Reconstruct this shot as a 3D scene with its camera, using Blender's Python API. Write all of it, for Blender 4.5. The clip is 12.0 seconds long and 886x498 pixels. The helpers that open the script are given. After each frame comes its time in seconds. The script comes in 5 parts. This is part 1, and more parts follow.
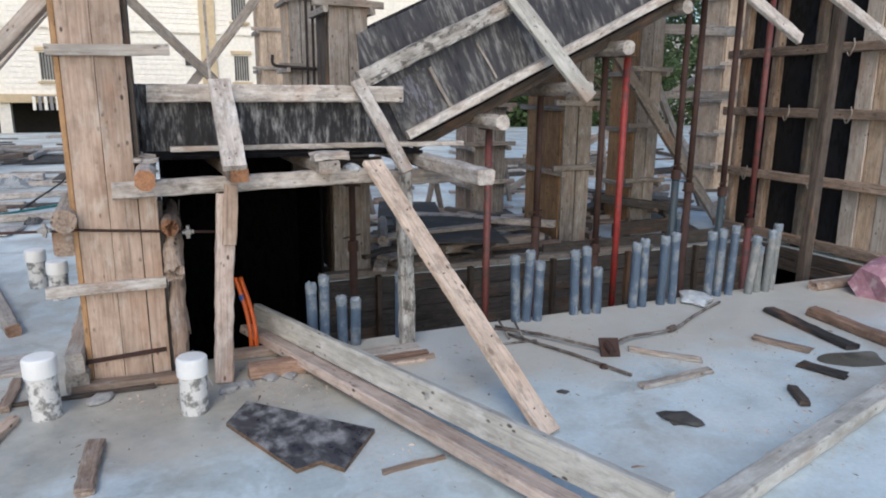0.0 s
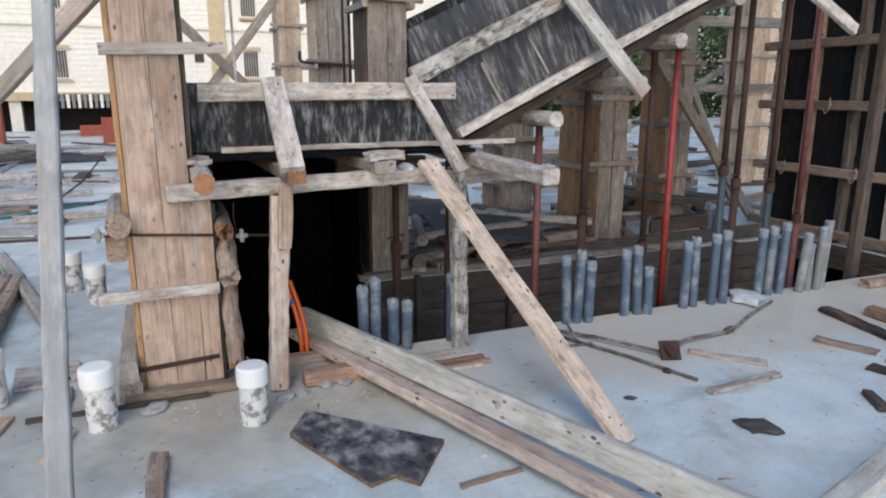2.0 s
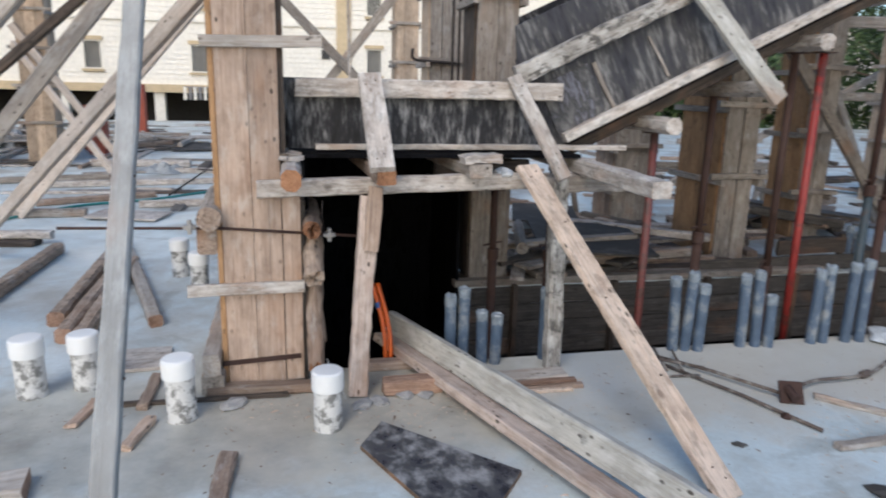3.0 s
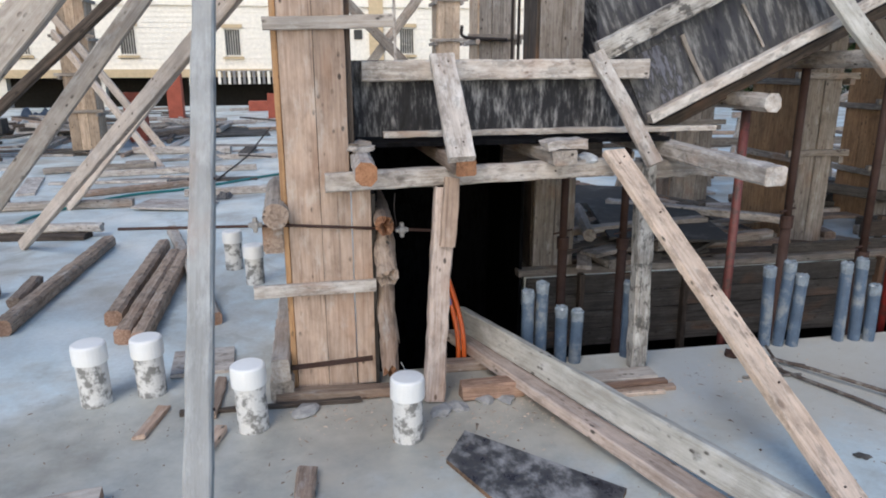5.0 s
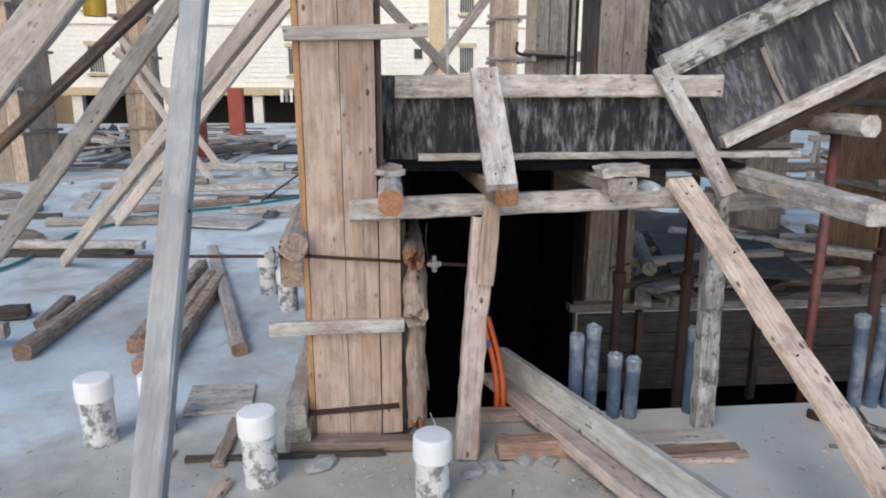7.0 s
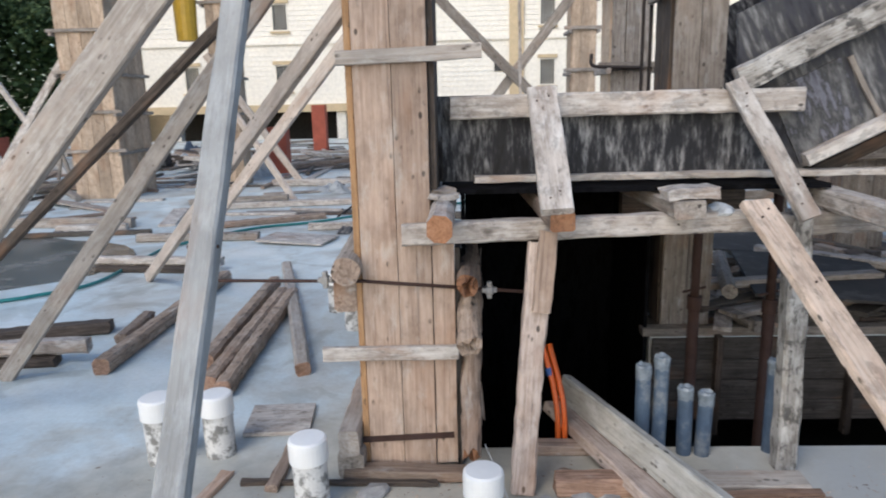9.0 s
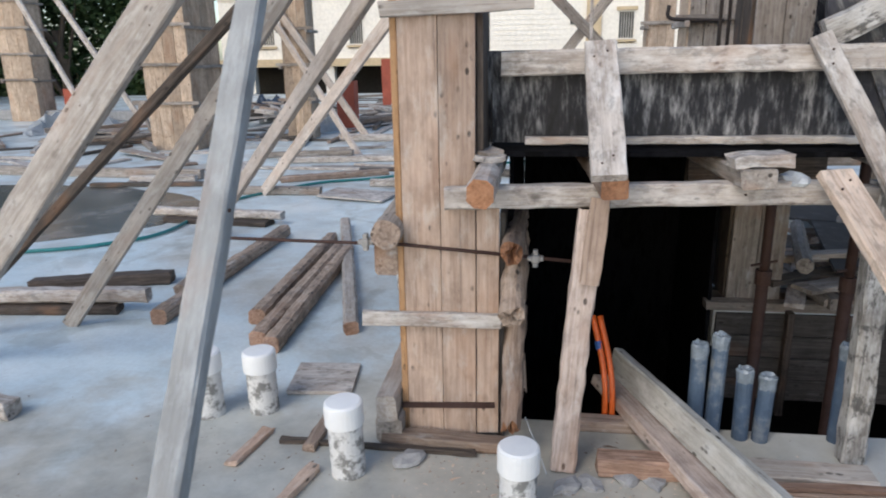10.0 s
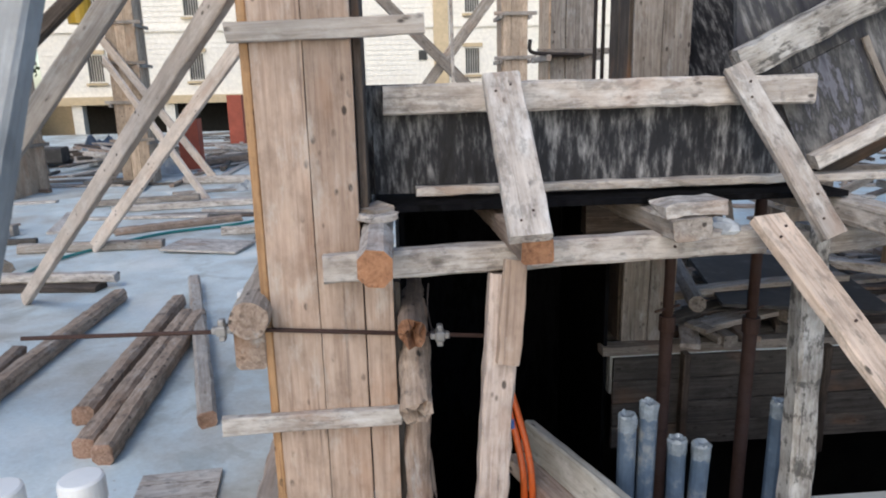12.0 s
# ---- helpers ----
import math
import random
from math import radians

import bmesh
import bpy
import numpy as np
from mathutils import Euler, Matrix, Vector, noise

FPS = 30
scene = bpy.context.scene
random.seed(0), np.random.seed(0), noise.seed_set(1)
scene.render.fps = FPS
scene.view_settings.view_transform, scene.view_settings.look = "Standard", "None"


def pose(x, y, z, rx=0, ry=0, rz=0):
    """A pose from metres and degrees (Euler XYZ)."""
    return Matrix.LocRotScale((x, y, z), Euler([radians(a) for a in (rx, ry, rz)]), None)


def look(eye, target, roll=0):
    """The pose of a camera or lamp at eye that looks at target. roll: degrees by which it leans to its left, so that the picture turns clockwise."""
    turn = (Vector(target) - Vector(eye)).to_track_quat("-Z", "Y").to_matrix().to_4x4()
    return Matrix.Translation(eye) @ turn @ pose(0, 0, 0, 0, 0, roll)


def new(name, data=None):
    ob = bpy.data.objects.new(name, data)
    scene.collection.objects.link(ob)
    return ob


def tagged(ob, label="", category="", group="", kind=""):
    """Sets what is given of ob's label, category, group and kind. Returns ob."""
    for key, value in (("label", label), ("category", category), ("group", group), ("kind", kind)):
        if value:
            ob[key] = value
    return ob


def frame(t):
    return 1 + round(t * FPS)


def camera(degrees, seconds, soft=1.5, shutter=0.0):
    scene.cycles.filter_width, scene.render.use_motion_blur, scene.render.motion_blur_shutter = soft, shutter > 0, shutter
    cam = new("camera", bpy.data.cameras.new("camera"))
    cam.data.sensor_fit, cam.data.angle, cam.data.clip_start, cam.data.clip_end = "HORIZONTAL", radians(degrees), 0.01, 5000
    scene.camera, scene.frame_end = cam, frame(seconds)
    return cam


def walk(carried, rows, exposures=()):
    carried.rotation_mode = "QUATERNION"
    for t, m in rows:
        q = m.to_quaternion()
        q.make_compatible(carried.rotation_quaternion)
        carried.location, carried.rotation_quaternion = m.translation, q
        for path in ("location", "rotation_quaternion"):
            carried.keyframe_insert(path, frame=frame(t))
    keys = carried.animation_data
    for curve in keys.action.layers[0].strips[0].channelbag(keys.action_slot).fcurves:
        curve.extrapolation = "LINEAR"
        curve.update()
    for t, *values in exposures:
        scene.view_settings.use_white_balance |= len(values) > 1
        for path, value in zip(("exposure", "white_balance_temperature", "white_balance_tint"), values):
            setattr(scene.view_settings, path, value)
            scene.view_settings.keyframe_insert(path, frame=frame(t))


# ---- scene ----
# Site axes: x along the slab edge, y across the pit, z up; the wooden column's front corner is the origin.
cam = camera(66.2, 12.0, soft=1.9, shutter=0.4)
PATH = [
    (0, (0.364, -3.509, 1.412), (1.119, -1.711, 0.969), 0.5),
    (0.5, (0.314, -3.447, 1.428), (1.09, -1.65, 1.016), 0.6),
    (1, (0.245, -3.385, 1.426), (1.041, -1.598, 1.009), 0.3),
    (1.5, (0.183, -3.33, 1.436), (0.931, -1.52, 1.029), -0.7),
    (2, (0.159, -3.301, 1.424), (0.899, -1.5, 0.965), 0.0),
    (2.5, (0.204, -3.212, 1.411), (0.815, -1.379, 0.893), 0.3),
    (3, (0.307, -3.13, 1.419), (0.739, -1.232, 0.958), 1.4),
    (3.5, (0.325, -3.108, 1.433), (0.537, -1.188, 0.916), 0.5),
    (5.5, (0.117, -2.768, 1.428), (0.479, -0.871, 0.908), -0.3),
    (6, (0.156, -2.702, 1.419), (0.491, -0.792, 0.929), -1.2),
    (6.5, (0.243, -2.6, 1.404), (0.498, -0.687, 0.88), -0.7),
    (7, (0.281, -2.534, 1.415), (0.456, -0.597, 0.945), 0.1),
    (9, (0.387, -2.451, 1.447), (0.322, -0.5, 1.012), -1.3),
    (9.5, (0.444, -2.409, 1.444), (0.134, -0.502, 0.924), -0.9),
    (10, (0.47, -2.332, 1.447), (0.204, -0.429, 0.893), -1.0),
    (10.5, (0.491, -2.243, 1.436), (0.354, -0.313, 0.931), -0.8),
    (11, (0.429, -2.086, 1.429), (0.43, -0.15, 0.927), -0.5),
    (11.5, (0.339, -1.941, 1.444), (0.421, 0.012, 1.02), -2.1),
    (12, (0.35, -1.86, 1.446), (0.497, 0.079, 0.978), -1.3),
]
walk(cam, [(t, look(eye, target, roll)) for t, eye, target, roll in PATH])

# ---- light ----
world = bpy.data.worlds.new("overcast_sky")
scene.world = world
world.use_nodes = True
wn = world.node_tree.nodes
sky = wn.new("ShaderNodeTexSky")
sky.sky_type = "NISHITA"
sky.sun_disc = False
sky.sun_elevation = radians(24)
sky.sun_rotation = radians(200)
sky.dust_density = 1.15
sky.ozone_density = 2.5
wn["Background"].inputs["Strength"].default_value = 0.15
world.node_tree.links.new(sky.outputs["Color"], wn["Background"].inputs["Color"])
sun = new("sun", bpy.data.lights.new("sun", "SUN"))
sun.data.energy = 0.9
sun.data.angle = radians(25)
sun.data.color = (1.0, 0.955, 0.91)
sun.matrix_world = look((-4, -6, 9), (0, 0, 0))
scene.view_settings.exposure = 0.58


# ---- materials ----
def ramp_stops(node, stops):
    els = node.color_ramp.elements
    while len(els) < len(stops):
        els.new(0.5)
    for el, (pos, col) in zip(els, stops):
        el.position = pos
        el.color = (*col, 1)


def shader(name, rough=0.8, metal=0.0):
    mat = bpy.data.materials.new(name)
    mat.use_nodes = True
    nt = mat.node_tree
    bsdf = nt.nodes["Principled BSDF"]
    bsdf.inputs["Roughness"].default_value = rough
    bsdf.inputs["Metallic"].default_value = metal
    return mat, nt, bsdf


def link(nt, a, b):
    nt.links.new(a, b)


def noise_node(nt, vec, scale, detail=6, rough=0.6, distortion=0.0):
    n = nt.nodes.new("ShaderNodeTexNoise")
    n.inputs["Scale"].default_value = scale
    n.inputs["Detail"].default_value = detail
    n.inputs["Roughness"].default_value = rough
    n.inputs["Distortion"].default_value = distortion
    link(nt, vec, n.inputs["Vector"])
    return n


def ramp(nt, fac, *stops):
    r = nt.nodes.new("ShaderNodeValToRGB")
    ramp_stops(r, stops)
    link(nt, fac, r.inputs["Fac"])
    return r


def mix(nt, fac, a, b, mode="MIX"):
    m = nt.nodes.new("ShaderNodeMix")
    m.data_type = "RGBA"
    m.blend_type = mode
    for sock, val in ((m.inputs[0], fac), (m.inputs[6], a), (m.inputs[7], b)):
        if isinstance(val, (int, float)):
            sock.default_value = val
        elif isinstance(val, tuple):
            sock.default_value = (*val, 1)
        else:
            link(nt, val, sock)
    return m.outputs[2]


def bump(nt, bsdf, height, strength, dist=0.004):
    b = nt.nodes.new("ShaderNodeBump")
    b.inputs["Strength"].default_value = strength
    b.inputs["Distance"].default_value = dist
    link(nt, height, b.inputs["Height"])
    link(nt, b.outputs["Normal"], bsdf.inputs["Normal"])


def coords(nt, scale=(1, 1, 1), per_object=True):
    """Object coordinates, shifted by the object's own random number."""
    tc = nt.nodes.new("ShaderNodeTexCoord")
    mp = nt.nodes.new("ShaderNodeMapping")
    mp.inputs["Scale"].default_value = scale
    link(nt, tc.outputs["Object"], mp.inputs["Vector"])
    if per_object:
        oi = nt.nodes.new("ShaderNodeObjectInfo")
        mul = nt.nodes.new("ShaderNodeMath")
        mul.operation = "MULTIPLY"
        mul.inputs[1].default_value = 37.0
        link(nt, oi.outputs["Random"], mul.inputs[0])
        link(nt, mul.outputs[0], mp.inputs["Location"])
        return mp.outputs["Vector"], oi.outputs["Random"]
    return mp.outputs["Vector"], None


def wood(name, dark, mid, light, cement=0.35, cement_col=(0.46, 0.45, 0.43), knots=0.5, vary=0.5, streak=1.0, mould=0.0):
    """Sawn timber: grain along the piece's own length, knots, cement smears and dirt."""
    mat, nt, bsdf = shader(name, 0.85)
    grain_v, rnd = coords(nt, (1.6, 34, 34))
    grain = noise_node(nt, grain_v, 2.2, 9, 0.68, 0.6)
    col = ramp(nt, grain.outputs["Fac"], (0.30, dark), (0.52, mid), (0.74, light)).outputs["Color"]
    patch_v, _ = coords(nt, (2.2, 5.0, 5.0))
    patch = noise_node(nt, patch_v, 1.3, 5, 0.6)
    pr = ramp(nt, patch.outputs["Fac"], (0.35, (0.66, 0.65, 0.64)), (0.7, (1.1, 1.09, 1.08)))
    col = mix(nt, 0.75, col, pr.outputs["Color"], "MULTIPLY")
    blot_v, _ = coords(nt, (7, 12, 12))
    blot = noise_node(nt, blot_v, 1.5, 7, 0.7)
    bl = ramp(nt, blot.outputs["Fac"], (0.34, (0.52, 0.49, 0.47)), (0.5, (0.95, 0.95, 0.95)), (0.66, (1.12, 1.12, 1.12)))
    col = mix(nt, 0.62 * streak, col, bl.outputs["Color"], "MULTIPLY")
    # thin drying cracks along the grain
    crack_v, _ = coords(nt, (0.7, 46, 46))
    crack = noise_node(nt, crack_v, 1.7, 4, 0.55, 0.3)
    ck = ramp(nt, crack.outputs["Fac"], (0.31, (0.6 * streak, 0.6 * streak, 0.6 * streak)), (0.36, (0, 0, 0)))
    col = mix(nt, ck.outputs["Color"], col, tuple(c * 0.4 for c in dark))
    # knots
    kv, _ = coords(nt, (6.5, 9, 9))
    vor = nt.nodes.new("ShaderNodeTexVoronoi")
    vor.inputs["Scale"].default_value = 1.0
    link(nt, kv, vor.inputs["Vector"])
    kn = ramp(nt, vor.outputs["Distance"], (0.09, (1, 1, 1)), (0.17, (0, 0, 0)))
    km = nt.nodes.new("ShaderNodeMath")
    km.operation = "MULTIPLY"
    some = ramp(nt, vor.outputs["Color"], (0.62, (0, 0, 0)), (0.66, (knots, knots, knots)))
    link(nt, some.outputs["Color"], km.inputs[1])
    link(nt, kn.outputs["Color"], km.inputs[0])
    col = mix(nt, km.outputs[0], col, tuple(c * 0.55 for c in dark))
    # nail holes and rot spots
    sv, _ = coords(nt, (16, 30, 30))
    sp = nt.nodes.new("ShaderNodeTexVoronoi")
    sp.inputs["Scale"].default_value = 1.0
    link(nt, sv, sp.inputs["Vector"])
    gate = noise_node(nt, patch_v, 2.6, 4, 0.6)
    thr = nt.nodes.new("ShaderNodeMath")
    thr.operation = "MULTIPLY"
    link(nt, ramp(nt, sp.outputs["Distance"], (0.16, (0.9, 0.9, 0.9)), (0.26, (0, 0, 0))).outputs["Color"], thr.inputs[0])
    link(nt, ramp(nt, gate.outputs["Fac"], (0.50, (0, 0, 0)), (0.62, (1, 1, 1))).outputs["Color"], thr.inputs[1])
    col = mix(nt, thr.outputs[0], col, (0.03, 0.022, 0.017))
    # rusty stains
    st = noise_node(nt, patch_v, 0.9, 3, 0.5, 0.5)
    sr = ramp(nt, st.outputs["Fac"], (0.56, (0, 0, 0)), (0.72, (0.42, 0.42, 0.42)))
    col = mix(nt, sr.outputs["Color"], col, (0.33, 0.165, 0.085))
    # cement smears
    cv, _ = coords(nt, (3.0, 9.0, 9.0))
    cn = noise_node(nt, cv, 2.0, 8, 0.72)
    lo = 0.78 - 0.45 * cement
    cr = ramp(nt, cn.outputs["Fac"], (lo - 0.06, (0, 0, 0)), (lo + 0.14, (0.85, 0.85, 0.85)))
    col = mix(nt, cr.outputs["Color"], col, cement_col)
    if mould:
        mv, _ = coords(nt, (9, 16, 16))
        mn = noise_node(nt, mv, 1.6, 6, 0.7)
        mr = ramp(nt, mn.outputs["Fac"], (0.52, (0, 0, 0)), (0.60, (mould, mould, mould)))
        col = mix(nt, mr.outputs["Color"], col, (0.045, 0.042, 0.038))
    # piece-to-piece tone
    tone = nt.nodes.new("ShaderNodeMapRange")
    tone.inputs["To Min"].default_value = 1.0 - vary * 0.45
    tone.inputs["To Max"].default_value = 1.0 + vary * 0.35
    link(nt, rnd, tone.inputs["Value"])
    hsv = nt.nodes.new("ShaderNodeHueSaturation")
    link(nt, tone.outputs["Result"], hsv.inputs["Value"])
    link(nt, col, hsv.inputs["Color"])
    link(nt, hsv.outputs["Color"], bsdf.inputs["Base Color"])
    bump(nt, bsdf, grain.outputs["Fac"], 0.7, 0.004)
    return mat


WOOD_GREY = wood("weathered_grey_wood", (0.18, 0.15, 0.125), (0.33, 0.29, 0.255), (0.46, 0.415, 0.37), 0.40)
WOOD_PALE = wood("cement_washed_wood", (0.37, 0.318, 0.275), (0.515, 0.46, 0.415), (0.65, 0.60, 0.55), 0.54, (0.68, 0.65, 0.615), 0.9, 0.2, mould=0.35)
WOOD_ASH = wood("ash_grey_wood", (0.33, 0.33, 0.32), (0.38, 0.385, 0.38), (0.42, 0.43, 0.43), 0.5, (0.47, 0.48, 0.48), 0.5, streak=0.3)
WOOD_TAN = wood("brown_shutter_board", (0.32, 0.22, 0.165), (0.48, 0.355, 0.275), (0.57, 0.45, 0.37), 0.40, (0.50, 0.445, 0.395), 0.5, streak=0.75)
WOOD_ORANGE = wood("orange_board_edge", (0.30, 0.16, 0.075), (0.46, 0.265, 0.13), (0.54, 0.35, 0.20), 0.16, knots=0.3)
WOOD_RUSSET = wood("russet_shutter_board", (0.22, 0.118, 0.055), (0.42, 0.245, 0.125), (0.52, 0.335, 0.19), 0.12)
WOOD_FRESH = wood("pinkish_new_board", (0.50, 0.36, 0.27), (0.74, 0.585, 0.47), (0.82, 0.70, 0.59), 0.22, (0.76, 0.69, 0.61), 1.0, 0.1, streak=0.8, mould=0.3)
WOOD_FRESHER = wood("rosy_worn_board", (0.35, 0.265, 0.22), (0.55, 0.445, 0.385), (0.67, 0.575, 0.515), 0.38, (0.57, 0.53, 0.50), 0.7, 0.1)
# Grey wood lowered in colour to hold the shade around the pit.
WOOD_DULL_SHADED = wood("dull_shaded_board", (0.05, 0.043, 0.038), (0.105, 0.092, 0.08), (0.17, 0.152, 0.134), 0.3, (0.20, 0.192, 0.18))
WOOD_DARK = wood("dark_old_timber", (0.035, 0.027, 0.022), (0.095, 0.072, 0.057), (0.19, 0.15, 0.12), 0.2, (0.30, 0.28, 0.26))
WOOD_BROWN = wood("rough_brown_timber", (0.16, 0.108, 0.08), (0.335, 0.25, 0.195), (0.46, 0.375, 0.305), 0.36)
WOOD_YELLOW = wood("yellow_far_board", (0.33, 0.235, 0.165), (0.53, 0.41, 0.305), (0.64, 0.52, 0.42), 0.25, (0.62, 0.56, 0.49))
WOOD_SILL = wood("reddish_sill_board", (0.17, 0.095, 0.065), (0.34, 0.215, 0.155), (0.46, 0.33, 0.26), 0.25, (0.46, 0.42, 0.38))
WOOD_RAKE = wood("grey_beige_brace", (0.30, 0.255, 0.215), (0.45, 0.40, 0.355), (0.55, 0.50, 0.455), 0.45, (0.55, 0.52, 0.485), 0.5, 0.3, streak=0.55)
WOOD_PLANK = wood("greenish_grey_plank", (0.33, 0.315, 0.28), (0.47, 0.455, 0.415), (0.56, 0.55, 0.51), 0.5, (0.60, 0.59, 0.56), 0.8, 0.1, streak=0.55)
WOOD_SPOT = wood("cement_spotted_post", (0.15, 0.13, 0.11), (0.34, 0.315, 0.285), (0.47, 0.45, 0.42), 0.62, (0.56, 0.54, 0.51), 0.9, 0.2, streak=1.2, mould=0.8)
WOOD_LOG = wood("pale_split_log", (0.21, 0.135, 0.092), (0.45, 0.34, 0.26), (0.61, 0.50, 0.41), 0.34, (0.60, 0.56, 0.51), 0.7, 0.3, mould=0.4)
WOOD_BRACE = wood("pale_pink_brace", (0.42, 0.345, 0.29), (0.57, 0.485, 0.42), (0.67, 0.59, 0.525), 0.42, (0.64, 0.59, 0.54), 0.6, 0.15, streak=0.45)
WOOD_WET = wood("soaked_black_timber", (0.012, 0.010, 0.010), (0.035, 0.030, 0.028), (0.07, 0.06, 0.055), 0.1, (0.16, 0.15, 0.145))
END_GRAIN = wood("orange_end_grain", (0.16, 0.065, 0.03), (0.36, 0.17, 0.085), (0.48, 0.27, 0.16), 0.1, knots=0.9)


def halved(nt, value):
    m = nt.nodes.new("ShaderNodeMath")
    m.operation = "MULTIPLY"
    m.inputs[1].default_value = 0.5
    link(nt, value, m.inputs[0])
    return m.outputs[0]


def ply(name, tint=1.0, smear=0.5, gloss=0.5, grain=(11, 11, 2.2), shift=0.0, spec=0.25, broad=0.55):
    """Black film-faced plywood with runs of cement milk."""
    mat, nt, bsdf = shader(name, 0.45)
    v, _ = coords(nt, grain)
    runs = noise_node(nt, v, 1.6, 4, 0.6)
    vb, _ = coords(nt, tuple(g * 0.5 + 1.5 for g in grain))
    blot = noise_node(nt, vb, 1.3, 8, 0.68)
    v2, _ = coords(nt, (1.1, 1.1, 0.9))
    big = noise_node(nt, v2, 1.8, 4, 0.6)
    n = nt.nodes.new("ShaderNodeMath")
    n.operation = "ADD"
    half = nt.nodes.new("ShaderNodeMath")
    half.operation = "MULTIPLY"
    half.inputs[1].default_value = 0.5
    link(nt, runs.outputs["Fac"], half.inputs[0])
    link(nt, blot.outputs["Fac"], n.inputs[0])
    link(nt, half.outputs[0], n.inputs[1])
    add = nt.nodes.new("ShaderNodeMath")
    add.operation = "MULTIPLY_ADD"
    add.inputs[1].default_value = broad
    link(nt, big.outputs["Fac"], add.inputs[0])
    link(nt, n.outputs[0], add.inputs[2])
    r = ramp(nt, halved(nt, add.outputs[0]), (0.42 - shift, (0.008 * tint, 0.008 * tint, 0.010 * tint)), (0.515 - shift, (0.022 * tint, 0.022 * tint, 0.026 * tint)),
             (0.555 - shift, (0.14 * smear, 0.14 * smear, 0.145 * smear)), (0.66 - shift, (0.60 * smear, 0.59 * smear, 0.59 * smear)))
    link(nt, r.outputs["Color"], bsdf.inputs["Base Color"])
    rr = ramp(nt, halved(nt, add.outputs[0]), (0.44, (gloss, gloss, gloss)), (0.58, (0.9, 0.9, 0.9)))
    link(nt, rr.outputs["Color"], bsdf.inputs["Roughness"])
    bsdf.inputs["Specular IOR Level"].default_value = spec
    bump(nt, bsdf, n.outputs[0], 0.25, 0.003)
    return mat


PLY = ply("black_film_plywood", 1.0, 0.55, 0.45, (44, 44, 9.0), 0.018)
PLY_GREY = ply("greyed_film_plywood", 7.0, 0.34, 0.6, (22, 22, 6), 0.03)
PLY_SLOPE = ply("mottled_film_plywood", 2.3, 0.42, 0.6, (30, 30, 5.0), 0.03)
PLY_OFFCUT = ply("wet_film_plywood", 2.6, 0.50, 0.25, (14, 9, 7), 0.06, 0.5)
PLY_EDGE = wood("brown_ply_edge", (0.05, 0.03, 0.02), (0.15, 0.095, 0.06), (0.28, 0.19, 0.13), 0.2)
PLY_WALL = ply("wall_film_plywood", 0.8, 0.07, 0.35, (11, 11, 2.2), 0.0, 0.3)
# Film plywood taken almost to black: the shade is in the colour.
PLY_SHADED = ply("shaded_black_plywood", 0.4, 0.02, 0.95, spec=0.05)


